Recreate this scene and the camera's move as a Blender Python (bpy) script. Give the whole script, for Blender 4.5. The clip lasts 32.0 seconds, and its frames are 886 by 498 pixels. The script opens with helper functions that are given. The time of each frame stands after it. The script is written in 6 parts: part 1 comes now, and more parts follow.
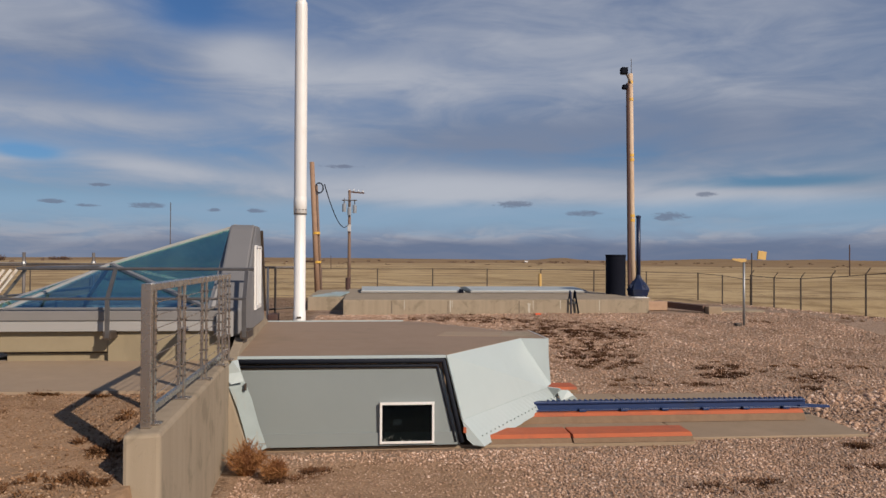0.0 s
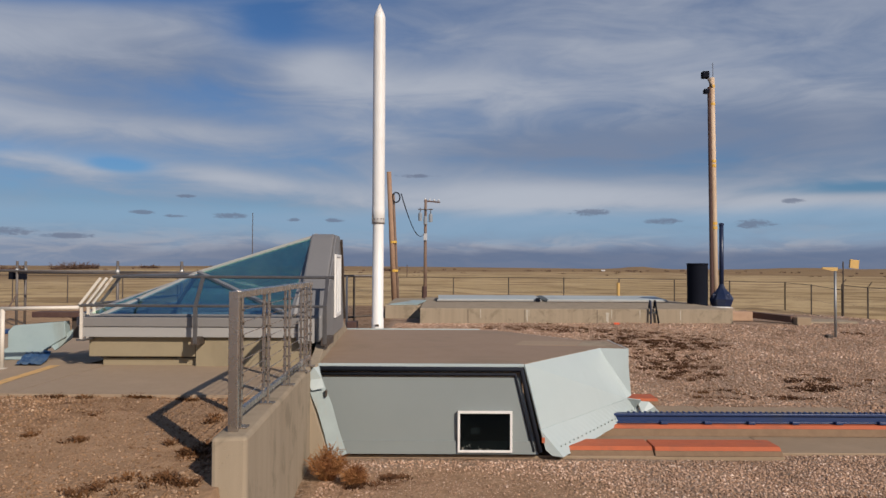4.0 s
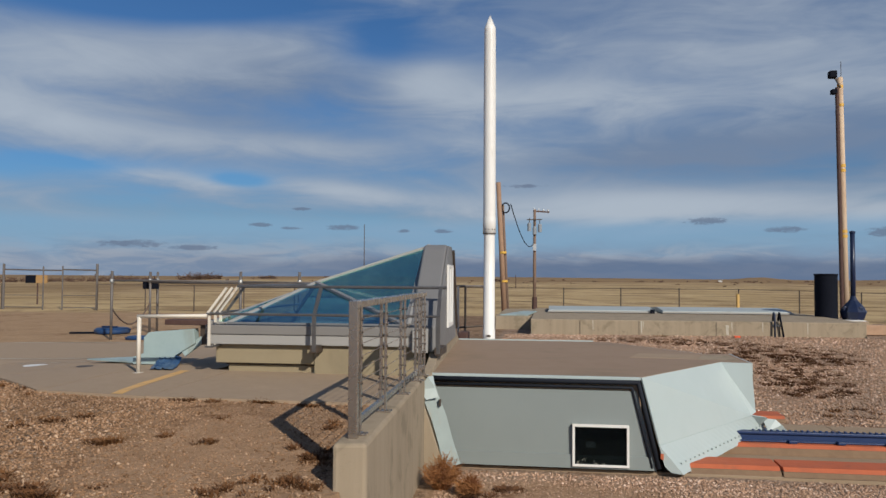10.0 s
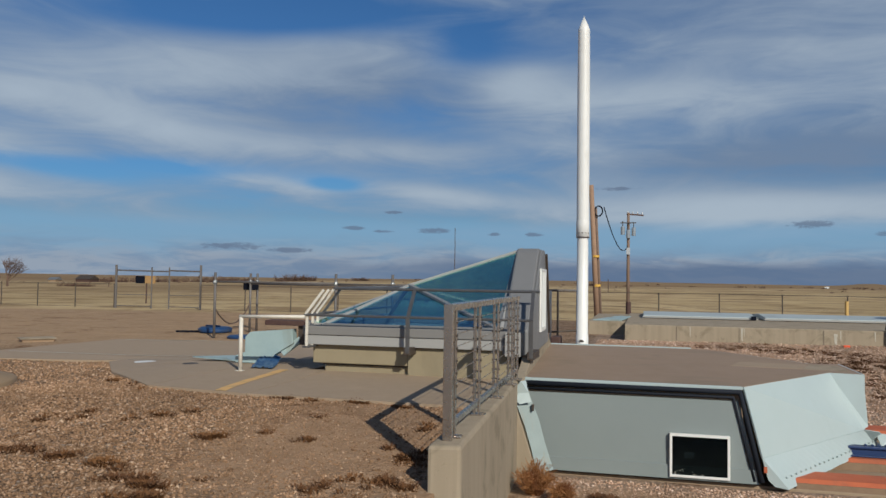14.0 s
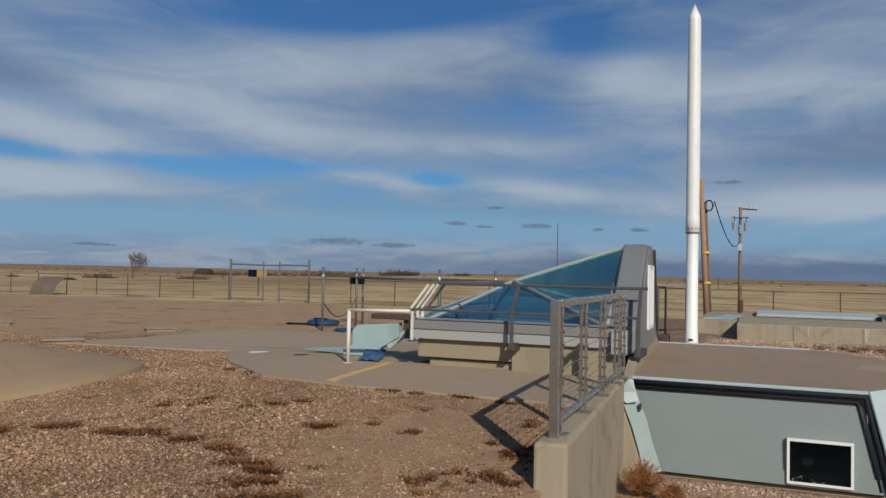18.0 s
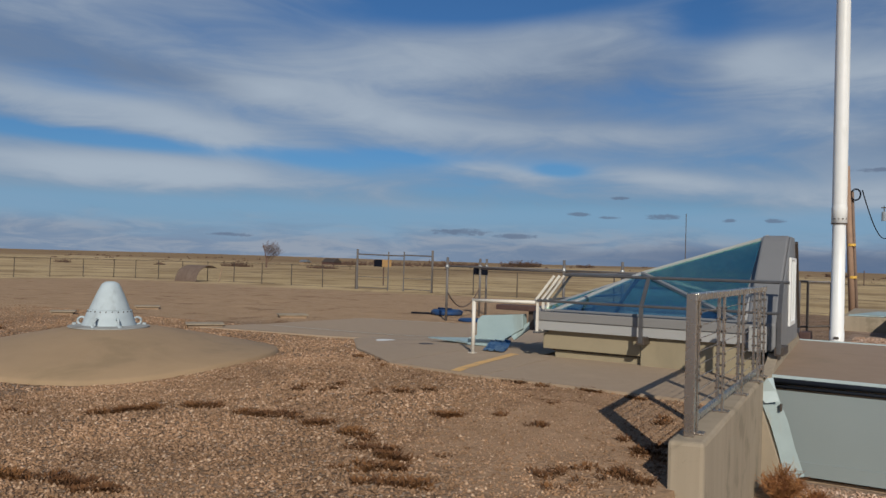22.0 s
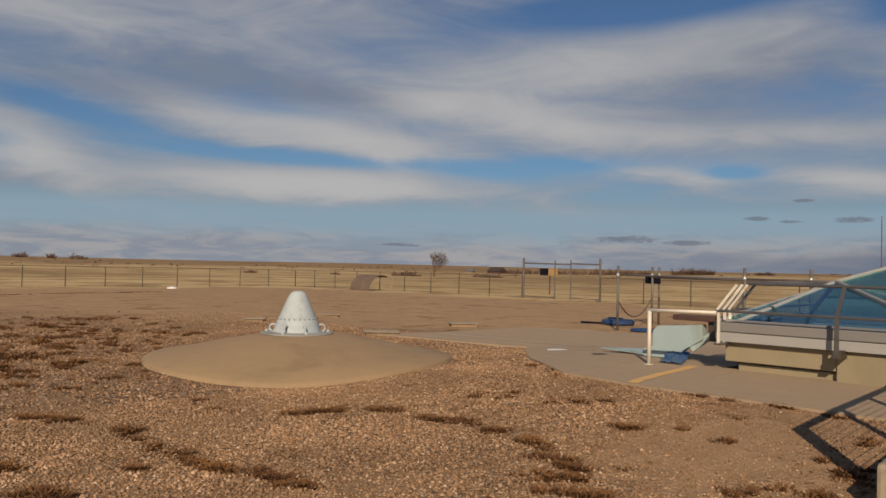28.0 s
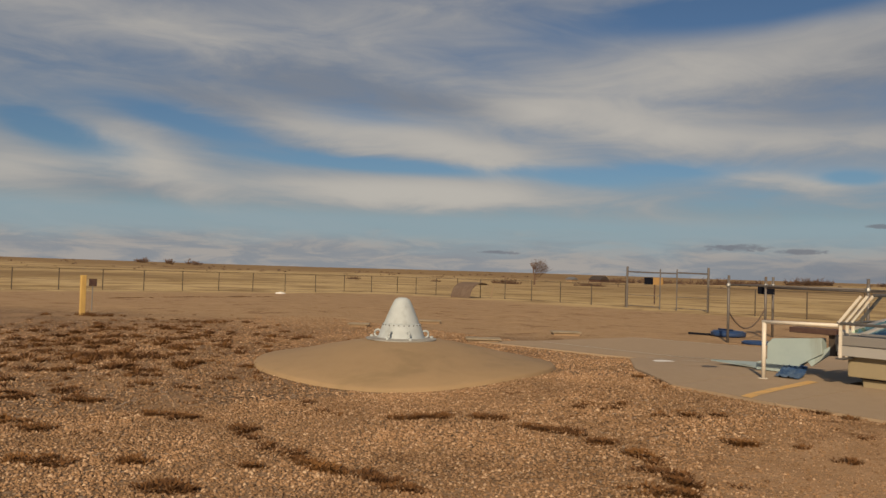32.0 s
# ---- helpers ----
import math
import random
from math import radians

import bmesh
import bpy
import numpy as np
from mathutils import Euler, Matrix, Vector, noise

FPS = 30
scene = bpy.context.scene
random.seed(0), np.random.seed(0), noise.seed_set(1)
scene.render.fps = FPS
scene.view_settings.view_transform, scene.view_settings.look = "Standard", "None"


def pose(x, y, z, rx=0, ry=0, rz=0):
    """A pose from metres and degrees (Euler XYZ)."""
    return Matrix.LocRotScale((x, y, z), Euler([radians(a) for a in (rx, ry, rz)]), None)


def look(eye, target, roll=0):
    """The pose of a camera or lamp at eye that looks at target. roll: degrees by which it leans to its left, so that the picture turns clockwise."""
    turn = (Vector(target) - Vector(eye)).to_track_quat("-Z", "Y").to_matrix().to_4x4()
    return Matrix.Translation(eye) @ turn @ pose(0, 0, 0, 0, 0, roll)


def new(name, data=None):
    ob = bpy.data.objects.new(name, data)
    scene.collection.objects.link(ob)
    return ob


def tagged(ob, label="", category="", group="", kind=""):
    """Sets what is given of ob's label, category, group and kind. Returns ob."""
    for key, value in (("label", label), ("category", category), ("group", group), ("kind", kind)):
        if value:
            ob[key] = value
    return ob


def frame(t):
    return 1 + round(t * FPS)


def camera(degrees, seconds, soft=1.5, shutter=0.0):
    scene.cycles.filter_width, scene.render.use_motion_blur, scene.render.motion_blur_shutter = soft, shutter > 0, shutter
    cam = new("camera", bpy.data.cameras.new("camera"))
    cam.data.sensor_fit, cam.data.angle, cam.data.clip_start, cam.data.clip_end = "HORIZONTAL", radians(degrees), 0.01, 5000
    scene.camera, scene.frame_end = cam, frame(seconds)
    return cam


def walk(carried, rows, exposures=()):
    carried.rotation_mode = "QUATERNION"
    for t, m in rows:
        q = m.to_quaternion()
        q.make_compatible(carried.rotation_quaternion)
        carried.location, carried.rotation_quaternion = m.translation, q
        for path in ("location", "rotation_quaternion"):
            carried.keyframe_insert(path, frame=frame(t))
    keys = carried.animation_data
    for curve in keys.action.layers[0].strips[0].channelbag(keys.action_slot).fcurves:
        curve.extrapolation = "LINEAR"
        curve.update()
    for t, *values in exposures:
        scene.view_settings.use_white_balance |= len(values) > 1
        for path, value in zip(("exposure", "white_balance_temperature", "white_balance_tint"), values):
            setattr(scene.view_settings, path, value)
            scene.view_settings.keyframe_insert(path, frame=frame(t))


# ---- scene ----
cam = camera(59.28, 32.0)
# seconds, eye (metres), yaw, pitch, lean (degrees)
PATH = [
    (0, 0.000, 0.000, 1.550, -5.73, 0.74, 0.26),
    (0.5, -0.004, -0.001, 1.548, -5.22, 0.89, 0.30),
    (1, -0.007, -0.003, 1.551, -4.66, 1.02, 0.34),
    (1.5, -0.010, -0.007, 1.552, -4.09, 1.17, 0.39),
    (2, -0.013, -0.012, 1.550, -3.50, 1.31, 0.30),
    (2.5, -0.015, -0.013, 1.549, -2.73, 1.39, 0.28),
    (3, -0.018, -0.013, 1.549, -1.96, 1.43, 0.21),
    (3.5, -0.025, -0.011, 1.548, -1.17, 1.41, 0.31),
    (4, -0.029, -0.009, 1.547, -0.19, 1.36, 0.28),
    (4.5, -0.035, -0.012, 1.550, 0.84, 1.36, 0.39),
    (6.5, -0.052, -0.003, 1.553, 3.49, 1.93, 0.40),
    (7, -0.056, -0.008, 1.550, 4.13, 2.04, 0.40),
    (7.5, -0.061, -0.009, 1.549, 4.80, 2.06, 0.45),
    (8, -0.066, -0.006, 1.549, 5.51, 2.05, 0.39),
    (8.5, -0.073, -0.004, 1.546, 6.18, 2.05, 0.30),
    (9, -0.078, -0.002, 1.547, 6.75, 2.06, 0.38),
    (9.5, -0.082, -0.004, 1.547, 7.18, 2.08, 0.33),
    (10, -0.085, -0.007, 1.546, 7.78, 2.09, 0.32),
    (10.5, -0.088, -0.006, 1.546, 8.51, 2.09, 0.41),
    (11, -0.096, -0.004, 1.548, 9.28, 2.17, 0.60),
    (11.5, -0.100, -0.007, 1.548, 10.00, 2.18, 0.62),
    (12, -0.101, -0.009, 1.548, 10.82, 2.20, 0.51),
    (12.5, -0.104, -0.012, 1.548, 11.75, 2.23, 0.47),
    (13, -0.112, -0.015, 1.549, 12.66, 2.26, 0.54),
    (13.5, -0.114, -0.019, 1.548, 13.53, 2.28, 0.65),
    (14, -0.117, -0.022, 1.549, 14.43, 2.27, 0.79),
    (14.5, -0.120, -0.026, 1.550, 15.28, 2.24, 0.79),
    (16.5, -0.134, -0.033, 1.551, 18.86, 2.04, 1.07),
    (17, -0.139, -0.035, 1.551, 19.81, 1.97, 1.14),
    (17.5, -0.143, -0.038, 1.551, 20.78, 1.92, 1.16),
    (18, -0.147, -0.039, 1.551, 21.91, 1.80, 1.20),
    (18.5, -0.156, -0.038, 1.548, 23.19, 1.67, 1.27),
    (19, -0.166, -0.034, 1.547, 24.53, 1.46, 1.45),
    (19.5, -0.178, -0.027, 1.545, 25.71, 1.29, 1.50),
    (20, -0.193, -0.020, 1.543, 26.89, 1.18, 1.62),
    (20.5, -0.203, -0.015, 1.543, 27.95, 1.09, 1.68),
    (21, -0.209, -0.014, 1.542, 28.96, 1.01, 1.68),
    (21.5, -0.214, -0.014, 1.544, 29.96, 0.95, 1.73),
    (22, -0.217, -0.015, 1.543, 30.83, 0.92, 1.68),
    (22.5, -0.218, -0.018, 1.543, 31.56, 0.92, 1.58),
    (23, -0.221, -0.020, 1.543, 32.30, 0.90, 1.42),
    (23.5, -0.226, -0.023, 1.543, 33.09, 0.93, 1.36),
    (24, -0.232, -0.025, 1.544, 33.90, 0.94, 1.33),
    (24.5, -0.239, -0.030, 1.545, 34.82, 0.99, 1.17),
    (26.5, -0.255, -0.064, 1.545, 38.90, 1.20, 1.13),
    (27, -0.262, -0.078, 1.547, 40.27, 1.18, 1.06),
    (27.5, -0.268, -0.096, 1.548, 41.70, 1.19, 1.17),
    (28, -0.269, -0.113, 1.552, 42.92, 1.25, 1.28),
    (28.5, -0.268, -0.128, 1.556, 44.25, 1.35, 1.30),
    (29, -0.264, -0.140, 1.559, 45.39, 1.47, 1.37),
    (29.5, -0.256, -0.150, 1.558, 46.35, 1.59, 1.26),
    (30, -0.249, -0.157, 1.555, 47.16, 1.68, 1.40),
    (30.5, -0.251, -0.163, 1.551, 47.86, 1.74, 1.38),
    (31, -0.262, -0.165, 1.550, 48.57, 1.73, 1.27),
    (31.5, -0.277, -0.164, 1.551, 49.36, 1.66, 1.51),
    (32, -0.292, -0.161, 1.549, 50.29, 1.62, 1.73),
]


def aim(x, y, z, yaw, pitch, lean):
    a, b = radians(yaw), radians(pitch)
    way = Vector((-math.sin(a) * math.cos(b), math.cos(a) * math.cos(b), math.sin(b)))
    return look((x, y, z), Vector((x, y, z)) + way, lean)


# seconds, stops, kelvin, tint: the camera's own balance drifts cool, then warm
EXPOSURES = [(0, -0.05, 6500, 10), (4.5, -0.06, 6350, 9), (9, -0.07, 6150, 5), (14, -0.13, 5850, 0), (19, -0.16, 5850, 1), (23, -0.18, 6000, 3), (26, -0.16, 6600, 7), (28, -0.13, 7500, 9), (30, -0.12, 8100, 8), (32, -0.12, 8500, 8)]
walk(cam, [(t, aim(*row)) for t, *row in PATH], EXPOSURES)

# ---- world and sun ----
SUN_TO = Vector((0.593, -0.805, 0.6)).normalized()
sun_data = bpy.data.lights.new("sun", "SUN")
sun_data.energy, sun_data.angle, sun_data.color = 4.6, radians(0.6), (1.0, 0.862, 0.725)
sun = new("sun", sun_data)
sun.matrix_world = look((0, 0, 50), Vector((0, 0, 50)) - SUN_TO)


class Nodes:
    """Small builder for node trees."""

    def __init__(self, tree):
        self.tree = tree

    def add(self, kind, **inputs):
        n = self.tree.nodes.new(kind)
        for k, v in inputs.items():
            self.put(n, k, v)
        return n

    def put(self, n, key, v):
        key = int(key[1:]) if key[0] == "i" and key[1:].isdigit() else key.replace("_", " ")
        sock = n.inputs[key]
        if isinstance(v, bpy.types.NodeSocket):
            self.tree.links.new(v, sock)
        else:
            sock.default_value = v

    def math(self, op, a, b=None, c=None, clamp=False):
        n = self.tree.nodes.new("ShaderNodeMath")
        n.operation, n.use_clamp = op, clamp
        for i, v in enumerate((a, b, c)):
            if v is not None:
                self.put(n, "i%d" % i, v)
        return n.outputs[0]

    def vmath(self, op, a, b=None):
        n = self.tree.nodes.new("ShaderNodeVectorMath")
        n.operation = op
        self.put(n, "i0", a)
        if b is not None:
            self.put(n, "i1", b)
        return n.outputs["Value"] if op in ("LENGTH", "DOT_PRODUCT", "DISTANCE") else n.outputs[0]

    def noise(self, vec, scale, detail=4.0, rough=0.55, warp=0.0, dims="3D"):
        n = self.tree.nodes.new("ShaderNodeTexNoise")
        n.noise_dimensions = dims
        if vec is not None:
            self.put(n, "Vector", vec)
        self.put(n, "Scale", scale), self.put(n, "Detail", detail), self.put(n, "Roughness", rough), self.put(n, "Distortion", warp)
        return n.outputs["Fac"]

    def smooth(self, v, lo, hi, a=0.0, b=1.0):
        n = self.tree.nodes.new("ShaderNodeMapRange")
        n.interpolation_type = "SMOOTHSTEP"
        for k, val in (("Value", v), ("From Min", lo), ("From Max", hi), ("To Min", a), ("To Max", b)):
            self.put(n, k, val)
        return n.outputs[0]

    def mix(self, fac, a, b, mode="MIX"):
        n = self.tree.nodes.new("ShaderNodeMix")
        n.data_type, n.blend_type, n.clamp_factor = "RGBA", mode, True
        self.put(n, "i0", fac)
        for i, v in ((6, a), (7, b)):
            if not isinstance(v, bpy.types.NodeSocket) and len(v) == 3:
                v = (*v, 1)
            self.put(n, "i%d" % i, v)
        return n.outputs[2]

    def split(self, v):
        n = self.tree.nodes.new("ShaderNodeSeparateXYZ")
        self.put(n, "i0", v)
        return n.outputs

    def join(self, x, y, z):
        n = self.tree.nodes.new("ShaderNodeCombineXYZ")
        for i, v in enumerate((x, y, z)):
            self.put(n, "i%d" % i, v)
        return n.outputs[0]


world = bpy.data.worlds.new("sky")
scene.world = world
world.use_nodes = True
N = Nodes(world.node_tree)
world.node_tree.nodes.clear()
sky = N.add("ShaderNodeTexSky")
sky.sky_type, sky.sun_disc = "NISHITA", False
sky.sun_elevation, sky.sun_rotation = math.asin(SUN_TO.z), math.atan2(SUN_TO.x, SUN_TO.y)
sky.air_density, sky.dust_density, sky.ozone_density = 1.0, 0.6, 1.5
way = N.add("ShaderNodeTexCoord").outputs["Generated"]
dx, dy, dz = N.split(way)
up = N.math("MAXIMUM", dz, 0.0)
el = N.math("MULTIPLY", N.math("ARCSINE", dz), 57.2958)
az = N.math("MULTIPLY", N.math("ARCTAN2", N.math("MULTIPLY", dx, -1.0), dy), 57.2958)
# cloud deck seen in perspective: thin streets that run away ahead, and finer wisps across them
low = N.math("ADD", up, 0.09)
across = N.math("DIVIDE", N.math("ADD", N.math("MULTIPLY", dx, 0.97), N.math("MULTIPLY", dy, 0.22)), low)
along = N.math("DIVIDE", N.math("ADD", N.math("MULTIPLY", dy, 0.97), N.math("MULTIPLY", dx, -0.22)), low)
fine = N.noise(N.join(across, N.math("MULTIPLY", along, 0.5), 3.7), 0.9, 5.0, 0.55, 0.5)
wisp = N.noise(N.join(N.math("MULTIPLY", az, 0.10), N.math("MULTIPLY", el, 0.42), 1.3), 1.0, 6.0, 0.58, 0.7)
broad_wisp = N.noise(N.join(N.math("MULTIPLY", az, 0.045), N.math("MULTIPLY", el, 0.2), 8.1), 1.0, 4.0, 0.5, 0.4)
wav = N.math("SUBTRACT", wisp, 0.5)
az_w = N.math("ADD", az, N.math("MULTIPLY", N.math("SUBTRACT", broad_wisp, 0.5), 7.0))


def heap(rows):
    """Soft streaks, summed: bearing, elevation, half length, half height, slope, amount."""
    total = None
    for b_az, b_el, b_w, b_h, slope, amount in rows:
        du = N.math("SUBTRACT", az_w, b_az)
        ew = N.math("ADD", el, N.math("MULTIPLY", wav, min(2.4, 1.3 * b_h)))
        dv = N.math("SUBTRACT", N.math("SUBTRACT", ew, b_el), N.math("MULTIPLY", du, slope))
        u, v = N.math("DIVIDE", du, b_w), N.math("DIVIDE", dv, b_h)
        r2 = N.math("ADD", N.math("MULTIPLY", u, u), N.math("MULTIPLY", v, v))
        g = N.math("MULTIPLY", N.math("EXPONENT", N.math("MULTIPLY", r2, -0.9)), amount)
        total = g if total is None else N.math("ADD", total, g)
    return total


PALE_BANKS = heap((
    (-8, 5.1, 13, 1.2, 0.0, 0.75), (14.5, 6.2, 6.5, 0.8, 0.1, 0.65), (53.5, 5.6, 11, 1.0, 0.0, 0.85), (71.5, 7.0, 4.2, 1.5, 0.28, 0.6),
    (51, 9.2, 9, 1.2, 0.16, 0.6), (33, 14.2, 13, 2.2, -0.1, 0.45), (79, 5.6, 5, 1.5, 0.0, 0.55), (70, 15.8, 15, 2.6, 0.0, 0.4),
    (8.7, 14.3, 3.6, 1.5, 0.0, 0.45), (1, 12.9, 7, 1.3, 0.0, 0.42), (-27, 4.2, 8, 0.8, 0.0, 0.5), (31, 9.8, 9, 1.0, 0.05, 0.35),
))
MORE_BANKS = heap((
    (28, 6.9, 5, 0.8, 0.1, 0.5), (62.8, 1.9, 7, 0.3, 0.0, 0.3), (20, 9.6, 6, 0.8, 0.05, 0.3), (5, 9.6, 4, 0.7, 0.1, 0.3),
    (38, 11.3, 8, 1.1, 0.12, 0.35), (-15, 13, 18, 3.6, 0.0, 0.34), (-22, 17, 10, 2.0, 0.0, 0.2), (60, 9.8, 5, 0.9, 0.2, 0.3),
))
CLEAR = heap((
    (23.5, 6.9, 2.6, 0.45, 0.04, 1.0), (-29, 5.3, 5, 0.4, 0.0, 0.8), (55.5, 7.55, 9, 0.5, 0.03, 0.85), (40.5, 7.0, 4.5, 0.6, 0.08, 0.6),
    (68.5, 9.8, 4.5, 0.8, 0.2, 0.7), (76.6, 8.3, 3.6, 1.0, 0.25, 0.8), (26, 18.4, 12, 1.2, -0.06, 0.9), (12.5, 17.2, 2.6, 1.5, 0.0, 0.6),
    (35, 7.6, 8, 0.5, 0.0, 0.35), (8, 16.5, 4, 1.0, 0.0, 0.3), (19, 12.0, 6, 1.6, 0.1, 0.3), (33.5, 7.6, 3, 0.7, 0.1, 0.4), (56, 11.0, 4, 0.9, 0.0, 0.35),
))
SLATE = heap((
    (-23, 9.3, 14, 2.2, 0.0, 0.45), (-9, 8.6, 10, 1.3, 0.0, 0.45), (21, 13.0, 8, 3.0, 0.0, 0.45), (53.3, 12.3, 6, 0.8, 0.05, 0.5),
    (60, 13.2, 6, 1.6, 0.0, 0.4), (66, 11.4, 5, 0.8, 0.15, 0.3), (72, 5.2, 6, 0.5, 0.0, 0.2),
))
banks = N.math("ADD", PALE_BANKS, MORE_BANKS)
rough_ = N.math("ADD", N.math("MULTIPLY", N.math("SUBTRACT", fine, 0.5), 0.7), N.math("MULTIPLY", wav, 0.85))
mass = N.math("ADD", N.math("ADD", 0.58, rough_), N.math("SUBTRACT", N.math("ADD", N.math("MULTIPLY", banks, 0.8), N.math("MULTIPLY", SLATE, 0.45)), N.math("MULTIPLY", CLEAR, 1.0)))
overhead = N.smooth(el, 24.0, 55.0)
cover = N.math("MULTIPLY", N.smooth(mass, 0.02, 1.05), N.math("SUBTRACT", 1.0, N.math("MULTIPLY", overhead, 0.8)))
# sunlit banks are paler, thick masses greyer
lit = N.math("ADD", N.math("ADD", 0.34, N.math("MULTIPLY", rough_, 0.7)), N.math("SUBTRACT", N.math("MULTIPLY", banks, 0.75), N.math("MULTIPLY", SLATE, 0.7)))
pale = N.smooth(lit, 0.0, 1.0)
blue = N.vmath("MULTIPLY", sky.outputs[0], (0.0310, 0.0470, 0.0690))
shade = N.mix(pale, (0.200, 0.242, 0.342), (0.475, 0.498, 0.558))
clouds = N.mix(N.math("MULTIPLY", cover, 0.94), blue, shade)
# pale clear gap low down, haze under it, slate band at its foot on one side
gap = N.math("MULTIPLY", N.smooth(N.math("ADD", el, N.math("MULTIPLY", wav, 0.8)), 4.7, 3.5), 0.78)
clouds = N.mix(gap, clouds, (0.25, 0.385, 0.54))
murk = N.smooth(N.math("ADD", el, N.math("MULTIPLY", wav, 3.2)), 3.1, 1.1)
murk_tone = N.mix(N.smooth(N.noise(N.join(N.math("MULTIPLY", az, 0.22), N.math("MULTIPLY", el, 1.15), 4.4), 1.0, 5.0, 0.6, 0.5), 0.40, 0.62), (0.24, 0.28, 0.38), (0.37, 0.37, 0.425))
clouds = N.mix(N.math("MULTIPLY", murk, 0.85), clouds, murk_tone)
foot = N.math("MULTIPLY", N.smooth(N.math("ADD", el, N.math("MULTIPLY", wav, 1.6)), 1.75, 0.8), N.smooth(az, 36.0, 8.0))
clouds = N.mix(N.math("MULTIPLY", foot, 0.82), clouds, (0.125, 0.165, 0.262))
# small dark flat scud low over the horizon
jag = N.math("MULTIPLY", N.math("SUBTRACT", N.noise(N.join(N.math("MULTIPLY", az, 1.1), N.math("MULTIPLY", el, 3.4), 6.0), 1.0, 5.0, 0.68, 0.5), 0.5), 4.2)
scud = None
for b_az, b_el, b_w, b_h in ((-10.9, 4.05, 1.4, 0.26), (20.9, 3.7, 0.9, 0.15), (18.9, 3.5, 0.7, 0.11), (15.1, 3.6, 1.3, 0.2), (18.2, 4.9, 0.7, 0.12), (10.7, 3.4, 0.5, 0.12), (7.8, 3.4, 0.7, 0.15), (-15.9, 3.35, 1.2, 0.24), (-22.0, 3.1, 1.3, 0.3), (-24.5, 4.6, 0.7, 0.18), (1.8, 6.7, 1.6, 0.14), (29.5, 2.2, 2.2, 0.26), (46.0, 1.5, 1.6, 0.13), (25.5, 2.0, 1.6, 0.2)):
    u, v = N.math("DIVIDE", N.math("SUBTRACT", az, b_az), b_w), N.math("DIVIDE", N.math("SUBTRACT", el, b_el), b_h)
    r2 = N.math("ADD", N.math("ADD", N.math("MULTIPLY", u, u), N.math("MULTIPLY", v, v)), jag)
    g = N.smooth(r2, 1.3, 0.1)
    scud = g if scud is None else N.math("MAXIMUM", scud, g)
clouds = N.mix(N.math("MULTIPLY", scud, 0.72), clouds, (0.15, 0.175, 0.25))
back = N.add("ShaderNodeBackground", Color=clouds, Strength=1.0)
out = N.add("ShaderNodeOutputWorld", Surface=back.outputs[0])

# ---- materials ----
def material(name, colour, rough=0.6, metal=0.0, second=None, grain=8.0, amount=0.5, bump=0.0, bump_scale=60.0, stain=None, stain_scale=1.2, coat=0.0, per_piece=0.0):
    """A surface: base colour varied at two scales, roughness variation and fine relief, in metres."""
    m = bpy.data.materials.new(name)
    m.use_nodes = True
    n = Nodes(m.node_tree)
    b = m.node_tree.nodes["Principled BSDF"]
    at = n.add("ShaderNodeNewGeometry").outputs["Position"]
    second = second or tuple(c * 0.75 for c in colour)
    col = n.mix(n.math("MULTIPLY", n.smooth(n.noise(at, grain, 6, 0.65), 0.35, 0.7), amount), colour, second)
    if stain:
        drip = n.vmath("MULTIPLY", at, (1.0, 1.0, 0.35))
        col = n.mix(n.smooth(n.noise(drip, stain_scale, 5, 0.6, 0.4), 0.52, 0.72, 0.0, 0.75), col, stain)
    if per_piece:
        r = n.add("ShaderNodeObjectInfo").outputs["Random"]
        hsv = n.add("ShaderNodeHueSaturation", Color=col, Value=n.math("MULTIPLY_ADD", r, per_piece, 1 - per_piece / 2))
        col = hsv.outputs[0]
    n.put(b, "Base_Color", col)
    n.put(b, "Roughness", n.math("MULTIPLY_ADD", n.noise(at, grain * 2.3, 3), 0.3 * rough, rough * 0.85, clamp=True))
    n.put(b, "Metallic", metal)
    n.put(b, "Coat_Weight", coat)
    if bump:
        k = n.add("ShaderNodeBump", Strength=bump, Distance=0.01, Height=n.noise(at, bump_scale, 5, 0.7))
        n.put(b, "Normal", k.outputs[0])
    return m


